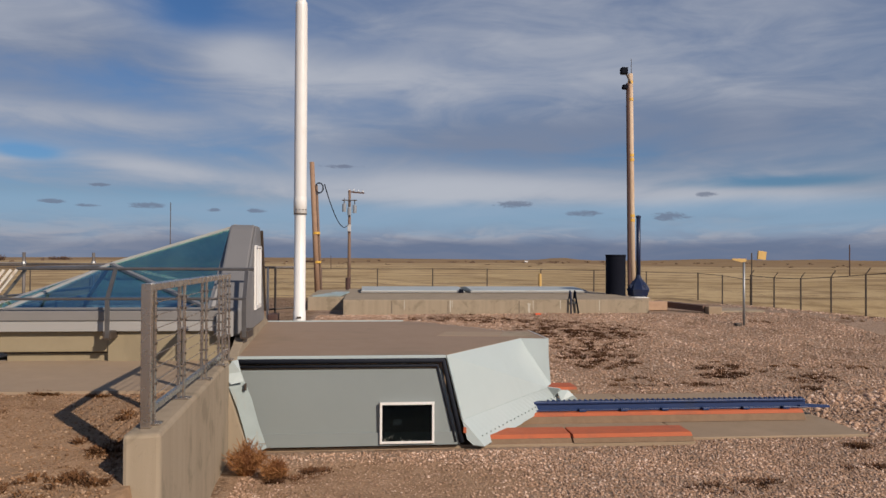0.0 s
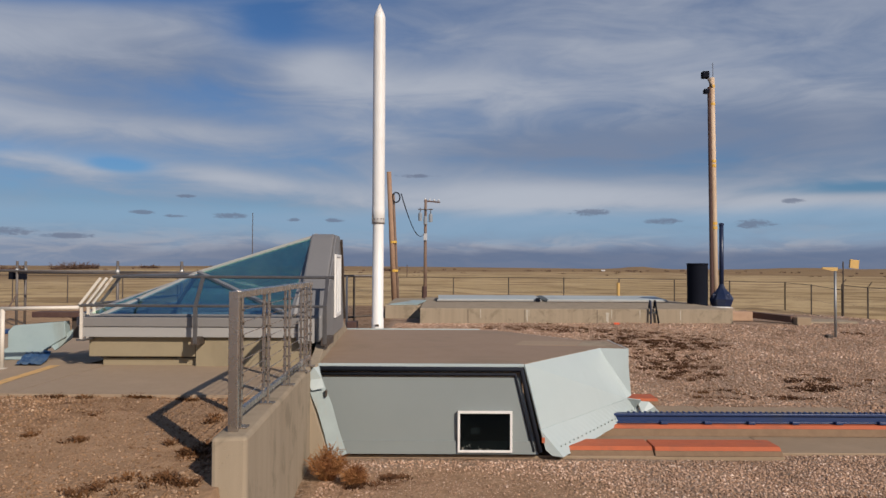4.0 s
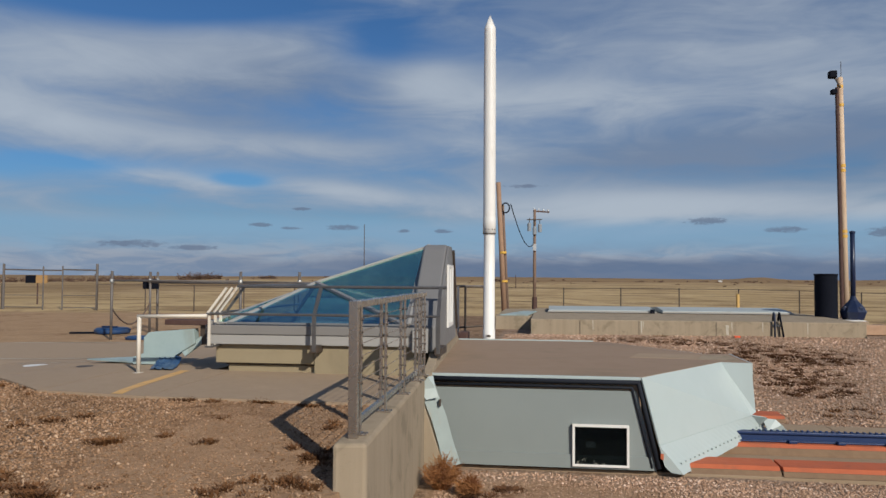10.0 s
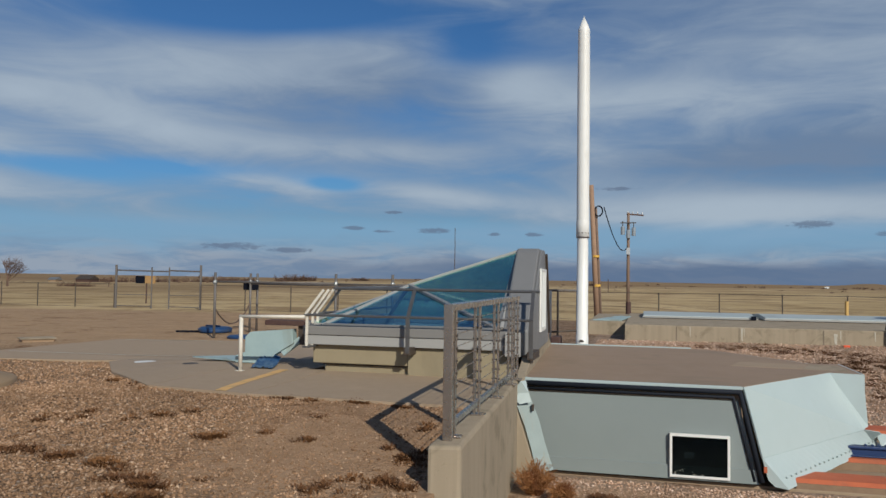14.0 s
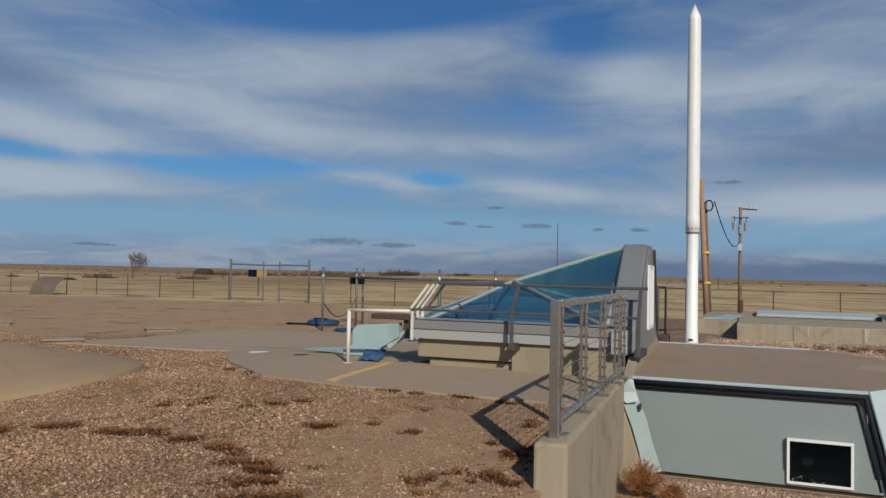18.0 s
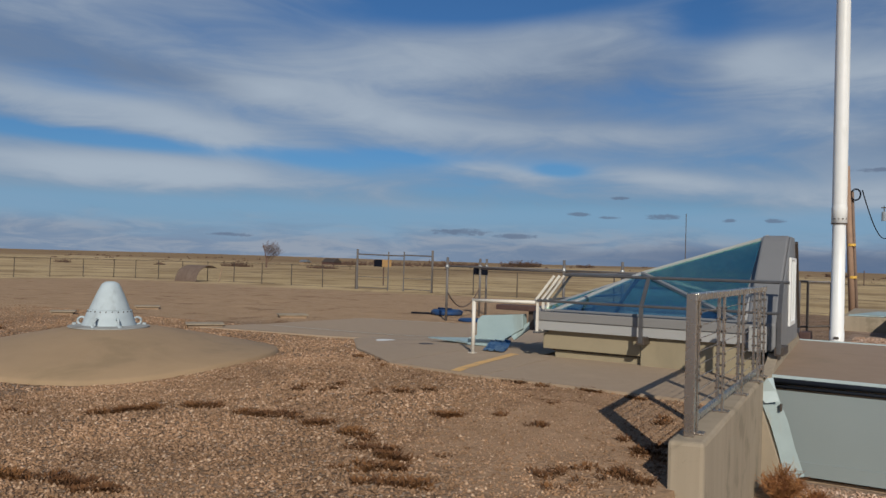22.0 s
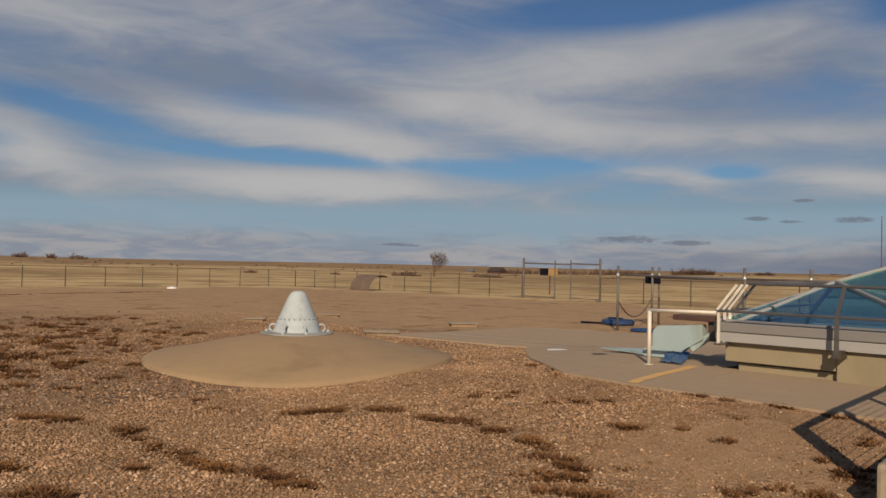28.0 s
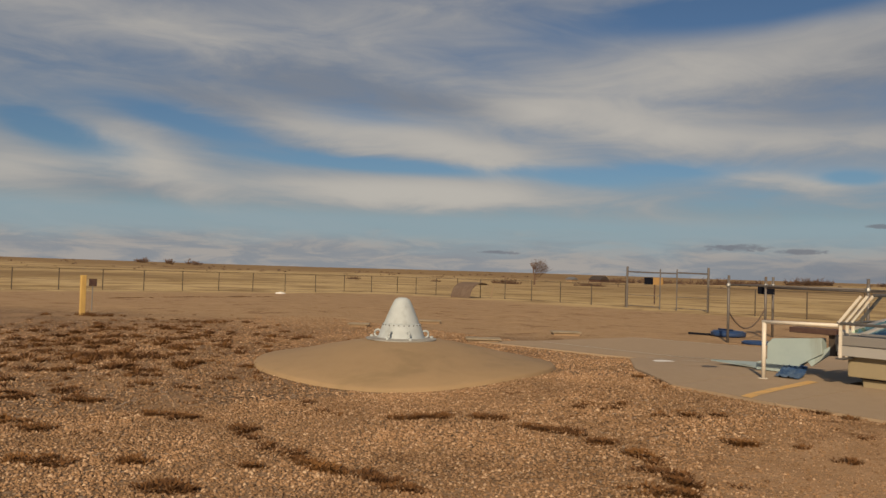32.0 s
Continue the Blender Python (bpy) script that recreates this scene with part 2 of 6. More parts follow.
M = dict(
    concrete=material("concrete", (0.335, 0.247, 0.165), 0.85, second=(0.29, 0.213, 0.141), grain=5, stain=(0.375, 0.272, 0.18), stain_scale=0.8, bump=0.35, bump_scale=90),
    concrete_pale=material("pale_concrete", (0.30, 0.222, 0.145), 0.85, second=(0.25, 0.182, 0.116), grain=4, stain=(0.34, 0.245, 0.16), bump=0.3),
    curb=material("curb_concrete", (0.285, 0.235, 0.15), 0.85, second=(0.245, 0.20, 0.128), grain=3, stain=(0.22, 0.18, 0.115), stain_scale=1.5, bump=0.25),
    concrete_lime=material("limed_concrete", (0.46, 0.42, 0.35), 0.85, second=(0.36, 0.32, 0.25), grain=7, bump=0.2),
    lid_top=material("closure_concrete", (0.285, 0.200, 0.135), 0.8, second=(0.25, 0.172, 0.114), grain=2.2, stain=(0.205, 0.152, 0.10), stain_scale=0.8, bump=0.2),
    grey_panel=material("grey_painted_steel", (0.222, 0.25, 0.246), 0.45, second=(0.205, 0.232, 0.228), grain=1.3, stain=(0.17, 0.198, 0.19), stain_scale=0.9, bump=0.05),
    mint=material("mint_painted_steel", (0.405, 0.465, 0.462), 0.42, second=(0.385, 0.445, 0.442), grain=2.0, stain=(0.37, 0.42, 0.415), stain_scale=1.1, bump=0.06),
    mint_dull=material("weathered_mint_steel", (0.33, 0.42, 0.42), 0.55, second=(0.27, 0.35, 0.36), grain=4, stain=(0.24, 0.245, 0.20), stain_scale=2.0, bump=0.1),
    flange_mint=material("scuffed_mint_steel", (0.27, 0.32, 0.315), 0.6, second=(0.23, 0.275, 0.27), grain=6, stain=(0.30, 0.25, 0.18), stain_scale=5, bump=0.15),
    rivet_mint=material("dull_rivet_paint", (0.36, 0.415, 0.41), 0.5, grain=8),
    rubber=material("black_rubber", (0.016, 0.019, 0.028), 0.8, grain=12, bump=0.1),
    rail_blue=material("rail_blue_paint", (0.013, 0.032, 0.105), 0.45, second=(0.018, 0.04, 0.12), grain=6, stain=(0.03, 0.04, 0.07), bump=0.08),
    line_paint=material("worn_line_paint", (0.66, 0.39, 0.13), 0.75, second=(0.48, 0.31, 0.15), grain=9, stain=(0.34, 0.25, 0.15), stain_scale=4, bump=0.1),
    dark_weed=material("dark_dry_weeds", (0.088, 0.037, 0.014), 0.9, second=(0.155, 0.070, 0.028), grain=2.5, amount=1.0),
    orange=material("rust_orange_paint", (0.42, 0.105, 0.04), 0.7, second=(0.33, 0.08, 0.032), grain=5, stain=(0.24, 0.085, 0.045), stain_scale=2.5, bump=0.2, per_piece=0.2),
    navy=material("navy_paint", (0.008, 0.016, 0.05), 0.4, second=(0.012, 0.02, 0.06), grain=6, stain=(0.02, 0.028, 0.05), bump=0.08),
    tarp=material("blue_tarpaulin", (0.018, 0.062, 0.17), 0.3, second=(0.03, 0.10, 0.24), grain=9, bump=0.5, bump_scale=25),
    steel=material("brushed_stainless", (0.50, 0.44, 0.385), 0.27, 0.9, second=(0.40, 0.35, 0.305), grain=3, bump=0.05),
    dull_steel=material("dull_grey_steel", (0.165, 0.158, 0.155), 0.35, 0.6, second=(0.10, 0.095, 0.093), grain=9, bump=0.05),
    bar_metal=material("slate_grey_aluminium", (0.19, 0.195, 0.205), 0.45, 0.1, second=(0.165, 0.17, 0.18), grain=2),
    cone_base=material("mottled_grey_base", (0.30, 0.30, 0.285), 0.8, second=(0.22, 0.215, 0.20), grain=9, stain=(0.17, 0.15, 0.125), stain_scale=4, bump=0.2),
    joint=material("dark_joint_concrete", (0.16, 0.13, 0.10), 0.9, grain=6),
    galvanised=material("galvanised_steel", (0.30, 0.305, 0.305), 0.5, 0.7, second=(0.28, 0.285, 0.28), grain=10, bump=0.06),
    old_pipe=material("dull_weathered_pipe", (0.16, 0.145, 0.135), 0.6, 0.35, second=(0.10, 0.085, 0.08), grain=5, stain=(0.13, 0.075, 0.045), stain_scale=3),
    cover_blue=material("faded_blue_paint", (0.014, 0.045, 0.13), 0.5, second=(0.02, 0.06, 0.16), grain=5, stain=(0.05, 0.06, 0.08), stain_scale=3, bump=0.1),
    dark_metal=material("weathered_dark_metal", (0.075, 0.06, 0.05), 0.6, 0.4, second=(0.11, 0.075, 0.05), grain=9),
    aluminium=material("grey_anodised_aluminium", (0.205, 0.195, 0.186), 0.5, 0.0, second=(0.185, 0.175, 0.168), grain=1.5, bump=0.03),
    end_metal=material("dark_grey_anodised_aluminium", (0.175, 0.172, 0.173), 0.5, 0.0, second=(0.157, 0.155, 0.156), grain=1.5, bump=0.03),
    fascia=material("light_grey_fascia", (0.33, 0.32, 0.305), 0.45, 0.0, second=(0.33, 0.315, 0.295), grain=1.5, bump=0.03),
    white=material("white_paint", (0.76, 0.74, 0.71), 0.4, second=(0.68, 0.665, 0.635), grain=3, stain=(0.60, 0.57, 0.52), stain_scale=1.3, bump=0.04),
    white_pipe=material("chipped_white_pipe_paint", (0.66, 0.61, 0.53), 0.5, second=(0.55, 0.49, 0.40), grain=16, stain=(0.42, 0.30, 0.19), stain_scale=6, bump=0.1),
    black=material("black_plastic", (0.006, 0.0075, 0.014), 0.85, grain=7, bump=0.04),
    timber=material("weathered_timber", (0.30, 0.205, 0.125), 0.85, second=(0.22, 0.15, 0.09), grain=11, stain=(0.17, 0.115, 0.075), bump=0.4, bump_scale=40, per_piece=0.25),
    dark_timber=material("creosoted_timber", (0.062, 0.03, 0.026), 0.8, second=(0.11, 0.065, 0.045), grain=10, bump=0.35),
    pole=material("pole_timber", (0.42, 0.275, 0.18), 0.85, second=(0.31, 0.19, 0.12), grain=7, stain=(0.20, 0.105, 0.06), stain_scale=1.5, bump=0.35),
    yellow=material("safety_yellow_paint", (0.56, 0.36, 0.12), 0.7, second=(0.47, 0.30, 0.10), grain=8, stain=(0.42, 0.27, 0.10), stain_scale=3, bump=0.08),
    cone=material("pale_grey_paint", (0.41, 0.46, 0.48), 0.7, second=(0.33, 0.37, 0.39), grain=7, stain=(0.25, 0.27, 0.27), stain_scale=3.5, bump=0.1),
    mound=material("mound_concrete", (0.305, 0.208, 0.118), 0.85, second=(0.265, 0.182, 0.104), grain=2.5, stain=(0.225, 0.158, 0.088), stain_scale=0.9, bump=0.25),
    weed=material("dry_weed_stalks", (0.098, 0.040, 0.012), 0.9, second=(0.185, 0.082, 0.024), grain=1.4, amount=1.0),
    shrub=material("orange_brown_shrub", (0.22, 0.085, 0.028), 0.9, second=(0.38, 0.18, 0.06), grain=6, amount=1.0),
    brush=material("bare_brush", (0.105, 0.062, 0.046), 0.95, second=(0.15, 0.09, 0.06), grain=0.6, amount=1.0),
    dirty_mortar=material("dirty_mortar", (0.215, 0.14, 0.085), 0.95, second=(0.15, 0.095, 0.058), grain=8, bump=0.5, bump_scale=40),
    pale_pole=material("bleached_pole_timber", (0.56, 0.43, 0.31), 0.85, second=(0.45, 0.33, 0.225), grain=6, stain=(0.34, 0.215, 0.13), stain_scale=1.2, bump=0.3),
    service_timber=material("brown_pole_timber", (0.31, 0.195, 0.125), 0.85, second=(0.21, 0.13, 0.085), grain=6, stain=(0.42, 0.27, 0.15), stain_scale=1.0, bump=0.3),
    band_yellow=material("yellow_tape", (0.64, 0.38, 0.06), 0.5, second=(0.54, 0.31, 0.05), grain=6),
    ochre=material("weathered_ochre_board", (0.36, 0.215, 0.085), 0.8, second=(0.28, 0.165, 0.07), grain=3),
    hatch_pale=material("pale_sheet_metal", (0.40, 0.44, 0.44), 0.5, second=(0.34, 0.375, 0.375), grain=3, stain=(0.30, 0.31, 0.29), stain_scale=1.5, bump=0.05),
    beam_brown=material("brown_stained_timber", (0.135, 0.078, 0.055), 0.85, second=(0.09, 0.052, 0.038), grain=9, bump=0.3),
    old_pole=material("grey_brown_pole_timber", (0.20, 0.135, 0.10), 0.9, second=(0.13, 0.085, 0.062), grain=8, stain=(0.09, 0.055, 0.04), stain_scale=1.5, bump=0.35),
    can=material("blue_grey_can", (0.25, 0.275, 0.31), 0.4, grain=6),
    rust=material("rusty_corrugated_steel", (0.13, 0.088, 0.064), 0.8, 0.1, second=(0.20, 0.15, 0.12), grain=3, bump=0.1),
    red_marker=material("orange_red_plastic", (0.75, 0.10, 0.03), 0.5, grain=6),
    # blue-grey darkened to carry the shade inside the shaft
    shaft_shade=material("shaded_blue_grey_liner", (0.05, 0.075, 0.10), 0.6, second=(0.04, 0.06, 0.08), grain=2, bump=0.1),
    porcelain=material("grey_porcelain", (0.45, 0.46, 0.48), 0.3, grain=6),
)

def cast_wall(name, pale_, dark_, moss):
    """Old cast concrete: vertical run marks, blotches and pits."""
    m = bpy.data.materials.new(name)
    m.use_nodes = True
    n = Nodes(m.node_tree)
    b = m.node_tree.nodes["Principled BSDF"]
    at = n.add("ShaderNodeNewGeometry").outputs["Position"]
    runs = n.noise(n.vmath("MULTIPLY", at, (1.0, 1.0, 0.07)), 5.0, 5, 0.6, 0.2)
    blot = n.noise(at, 2.6, 6, 0.66, 0.5)
    pit = n.noise(at, 34.0, 4, 0.7)
    col = n.mix(n.smooth(runs, 0.38, 0.68, 0.0, 0.65), pale_, dark_)
    col = n.mix(n.smooth(blot, 0.50, 0.66, 0.0, 0.7), col, moss)
    col = n.mix(n.smooth(pit, 0.63, 0.74, 0.0, 0.25), col, tuple(c * 0.45 for c in dark_))
    n.put(b, "Base_Color", col), n.put(b, "Roughness", 0.9), n.put(b, "Specular_IOR_Level", 0.25)
    k = n.add("ShaderNodeBump", Strength=0.6, Distance=0.012, Height=n.math("SUBTRACT", blot, n.smooth(pit, 0.58, 0.7, 0.0, 0.25)))
    n.put(b, "Normal", k.outputs[0])
    return m


M["concrete_wall"] = cast_wall("wall_concrete", (0.335, 0.272, 0.195), (0.268, 0.216, 0.152), (0.205, 0.168, 0.115))

M["black"].node_tree.nodes["Principled BSDF"].inputs["Specular IOR Level"].default_value = 0.12
M["rubber"].node_tree.nodes["Principled BSDF"].inputs["Specular IOR Level"].default_value = 0.2


def glass_material(name, tint, mirror, rough=0.01, sheen=(0.33, 0.56, 0.76), most=0.5):
    """Coated glazing: a tinted clear body and a bright surface."""
    m = bpy.data.materials.new(name)
    m.use_nodes = True
    n = Nodes(m.node_tree)
    m.node_tree.nodes.remove(m.node_tree.nodes["Principled BSDF"])
    at = n.add("ShaderNodeNewGeometry").outputs["Position"]
    wave = n.add("ShaderNodeBump", Strength=0.05, Distance=0.01, Height=n.noise(at, 1.6, 2)).outputs[0]
    body = n.add("ShaderNodeBsdfTransparent", Color=(*tint, 1))
    face = n.add("ShaderNodeBsdfGlossy", Color=(*sheen, 1), Roughness=rough + 0.02, Normal=wave)
    gloss = n.smooth(n.add("ShaderNodeLayerWeight", Blend=0.5).outputs["Facing"], 0.54, 0.82, mirror, most)
    mix = n.add("ShaderNodeMixShader", i0=gloss, i1=body.outputs[0], i2=face.outputs[0])
    n.put(m.node_tree.nodes["Material Output"], "Surface", mix.outputs[0])
    return m


M["glass"] = glass_material("teal_glass", (0.82, 0.99, 0.95), 0.55, sheen=(0.66, 0.95, 0.86), most=0.7)
# bluer, darker tint stands for the sky mirrored in the low front pane
M["blue_glass"] = glass_material("sky_blue_tinted_glass", (0.50, 0.73, 0.86), 0.15)
M["dark_glass"] = glass_material("dark_window_glass", (0.30, 0.33, 0.34), 0.07)


# ---- mesh helpers ----
def link(name, bm, mat, parent=None, label="", smooth=False):
    me = bpy.data.meshes.new(name)
    bmesh.ops.recalc_face_normals(bm, faces=bm.faces[:])
    bm.to_mesh(me)
    bm.free()
    if smooth:
        me.shade_smooth()
    me.materials.append(mat)
    ob = new(name, me)
    if parent is not None:
        ob.parent = parent
    if label:
        ob["label"] = label
    return ob


def part(name, bm, mat, parent, label="", smooth=False):
    return link(name, bm, mat, parent, label, smooth)


def thing(name, at, label, category, group="", kind=""):
    ob = new(name)
    ob.location = at
    ob.empty_display_size = 0.1
    return tagged(ob, label, category, group, kind)


def wpart(name, bm, mat, parent, label="", smooth=False):
    """A part whose bmesh is in world metres."""
    bmesh.ops.translate(bm, verts=bm.verts[:], vec=-parent.location)
    return link(name, bm, mat, parent, label, smooth)


def sub(name, bm, mat, parent, base, label="", smooth=False):
    """A part of a part; its bmesh is in world metres and base is the thing at the root."""
    bmesh.ops.translate(bm, verts=bm.verts[:], vec=-base.location)
    return link(name, bm, mat, parent, label, smooth)


def box(x0, x1, y0, y1, z0, z1, bevel=0.0, bm=None):
    bm = bm or bmesh.new()
    made = bmesh.ops.create_cube(bm, size=1.0)["verts"]
    for v in made:
        v.co = Vector(((x0 + x1) / 2 + v.co.x * (x1 - x0), (y0 + y1) / 2 + v.co.y * (y1 - y0), (z0 + z1) / 2 + v.co.z * (z1 - z0)))
    if bevel:
        edges = list({e for v in made for e in v.link_edges})
        bmesh.ops.bevel(bm, geom=edges, offset=bevel, segments=2, profile=0.5, affect="EDGES")
    return bm


def prism(points, vec, bevel=0.0, bm=None):
    """A flat polygon of 3D points, swept along vec."""
    bm = bm or bmesh.new()
    vs = [bm.verts.new(p) for p in points]
    face = bm.faces.new(vs)
    ext = bmesh.ops.extrude_face_region(bm, geom=[face])
    top = [g for g in ext["geom"] if isinstance(g, bmesh.types.BMVert)]
    bmesh.ops.translate(bm, verts=top, vec=Vector(vec))
    if bevel:
        es = list({e for v in vs + top for e in v.link_edges})
        bmesh.ops.bevel(bm, geom=es, offset=bevel, segments=2, profile=0.5, affect="EDGES")
    return bm


def rod(p0, p1, r0, r1=None, seg=10, bm=None):
    bm = bm or bmesh.new()
    p0, p1 = Vector(p0), Vector(p1)
    d = p1 - p0
    made = bmesh.ops.create_cone(bm, cap_ends=True, segments=seg, radius1=r0, radius2=r0 if r1 is None else r1, depth=d.length)["verts"]
    m = Matrix.Translation((p0 + p1) / 2) @ d.to_track_quat("Z", "Y").to_matrix().to_4x4()
    bmesh.ops.transform(bm, matrix=m, verts=made)
    return bm


def tube(points, r, seg=8, bm=None):
    """A bent pipe through the points, with mitred joints."""
    bm = bm or bmesh.new()
    pts = [Vector(p) for p in points]
    rings = []
    side = (pts[1] - pts[0]).orthogonal().normalized()
    for i, p in enumerate(pts):
        a = (p - pts[i - 1]).normalized() if i else (pts[1] - p).normalized()
        b = (pts[i + 1] - p).normalized() if i < len(pts) - 1 else a
        t = (a + b).normalized()
        side = (side - t * side.dot(t)).normalized()
        other = t.cross(side)
        rings.append([bm.verts.new(p + (side * math.cos(q) + other * math.sin(q)) * r) for q in [2 * math.pi * j / seg for j in range(seg)]])
    for r0, r1 in zip(rings, rings[1:]):
        for j in range(seg):
            bm.faces.new((r0[j], r0[(j + 1) % seg], r1[(j + 1) % seg], r1[j]))
    bm.faces.new(rings[0][::-1]), bm.faces.new(rings[-1])
    return bm


def bar(p0, p1, w, h, bm=None, bevel=0.004):
    """A rectangular bar between two points, w across and h upright."""
    bm = bm or bmesh.new()
    p0, p1 = Vector(p0), Vector(p1)
    d = (p1 - p0).normalized()
    s = d.cross(Vector((0, 0, 1)))
    s = (s if s.length > 0.05 else Vector((1, 0, 0))).normalized()
    u = s.cross(d).normalized()
    pts = [p0 + s * a * w / 2 + u * b * h / 2 for a, b in ((-1, -1), (1, -1), (1, 1), (-1, 1))]
    return prism(pts, p1 - p0, bevel, bm)


def lathe(profile, seg=32, bm=None, at=(0, 0, 0)):
    """Turn (radius, height) pairs about the z axis."""
    bm = bm or bmesh.new()
    at = Vector(at)
    rings = []
    for r, z in profile:
        if r < 1e-4:
            rings.append([bm.verts.new(at + Vector((0, 0, z)))])
        else:
            rings.append([bm.verts.new(at + Vector((r * math.cos(2 * math.pi * j / seg), r * math.sin(2 * math.pi * j / seg), z))) for j in range(seg)])
    for a, b in zip(rings, rings[1:]):
        for j in range(seg):
            k = (j + 1) % seg
            if len(a) == 1 and len(b) > 1:
                bm.faces.new((a[0], b[k], b[j]))
            elif len(b) == 1 and len(a) > 1:
                bm.faces.new((a[j], a[k], b[0]))
            elif len(a) > 1:
                bm.faces.new((a[j], a[k], b[k], b[j]))
    return bm


def slab_between(corners, thick, bm=None):
    """A pane or sheet through four or three corners, given thickness along its normal."""
    c = [Vector(p) for p in corners]
    n = (c[1] - c[0]).cross(c[2] - c[0]).normalized() * thick
    return prism(c, n, 0.0, bm)


# ---- ground ----
def sm(a, b, v):
    t = np.clip((np.asarray(v, float) - a) / (b - a), 0, 1)
    return t * t * (3 - 2 * t)


def height(x, y):
    """Height of the ground: an upper level round the shaft, a sunken yard where the closure slid, then prairie."""
    x, y = np.asarray(x, float), np.asarray(y, float)
    d = np.hypot(x + 3, y - 10)
    upper = 0.16 - 0.2 * sm(3, 7.5, d) - 0.64 * sm(22, 62, d) - 0.12 * sm(8.2, 6.0, y) * sm(12, 5, d)
    upper = upper + 0.13 * sm(14.5, 15.6, y) * sm(-4, -1.5, x) * sm(20, 16.5, y)
    lower = -0.84 + 0.84 * np.clip((y - 13) / 9, 0, 1) - 0.85 * sm(24, 40, np.hypot(x, y - 4))
    lower = lower + 0.10 * sm(7.8, 12, x) * sm(18, 10, y)
    lower = lower - 0.42 * sm(12.5, 18.5, x) * sm(16, 24, y) * sm(44, 34, y)
    lower = lower + (upper - lower) * sm(5.5, 1.5, y)
    gap = np.clip(5.4 - y, 0, 6) * 0.45
    skew = 0.0454 * (np.clip(y, 5.7, 15.4) - 5.7)
    right = sm(-1.60 - gap, -1.46 + gap, x + skew)
    soft = 0.06 + 3.0 * sm(0.8, 3.5, x)
    yard = sm(15.42 + soft, 15.30, y)
    beyond = sm(-0.5, 4.5, x)
    k = right * (yard + (1 - yard) * beyond)
    z = upper + (lower - upper) * k
    far = np.hypot(x, y)
    level = sm(31, 41, y) * sm(75, 55, far) * sm(24, 8, x)
    z = z + (-0.60 - z) * level
    z = z - 0.5 * sm(60, 140, far) - 1.4 * sm(140, 700, far)
    a = np.arctan2(-x, y)
    roll = 2.2 * np.sin(a * 5 + 0.6) + 1.6 * np.sin(a * 11 + 2.0 + far / 400)
    z = z + roll * sm(300, 1200, far) + sm(1200, 3600, far) * (3.0 + 2.0 * np.sin(a * 9 + 1.0) + 11.0 * np.exp(-(((a + 0.250) / 0.022) ** 2)) + 9.0 * np.exp(-(((a + 0.436) / 0.05) ** 2)) + 8.0 * np.exp(-(((a + 0.55) / 0.03) ** 2)) + 4 * np.exp(-(((a - 0.95) / 0.35) ** 2)))
    z = z - 0.03 * sm(3.0, 2.5, np.hypot(x + 10.91, y - 7.91)) * sm(-11.2, -9.5, x)
    z = z + 0.012 * np.sin(x * 1.7 + 0.8 * y) * np.sin(y * 1.3 - 0.5 * x) * sm(5, 9, far)
    return z


def H(x, y):
    return float(height(x, y))


def lines(dense, mid, step_d, step_m, reach, extra):
    out = set(np.round(np.arange(dense[0], dense[1] + 1e-6, step_d), 3)) | set(np.round(np.arange(mid[0], mid[1] + 1e-6, step_m), 3)) | set(extra)
    s, v = 0.6, mid[1]
    while v < reach:
        s *= 1.07
        v += s
        out.add(round(v, 2))
    s, v = 0.6, mid[0]
    while v > -reach:
        s *= 1.10
        v -= s
        out.add(round(v, 2))
    return np.array(sorted(out))


def sheet(name, X, Y, zfun, mat):
    gx, gy = np.meshgrid(X, Y)
    z = zfun(gx, gy)
    verts = np.stack([gx.ravel(), gy.ravel(), z.ravel()], -1)
    nx, ny = len(X), len(Y)
    i = np.arange(nx * ny).reshape(ny, nx)
    faces = np.stack([i[:-1, :-1].ravel(), i[:-1, 1:].ravel(), i[1:, 1:].ravel(), i[1:, :-1].ravel()], -1)
    me = bpy.data.meshes.new(name)
    me.from_pydata(verts.tolist(), [], faces.tolist())
    me.shade_smooth()
    me.materials.append(mat)
    return new(name, me)


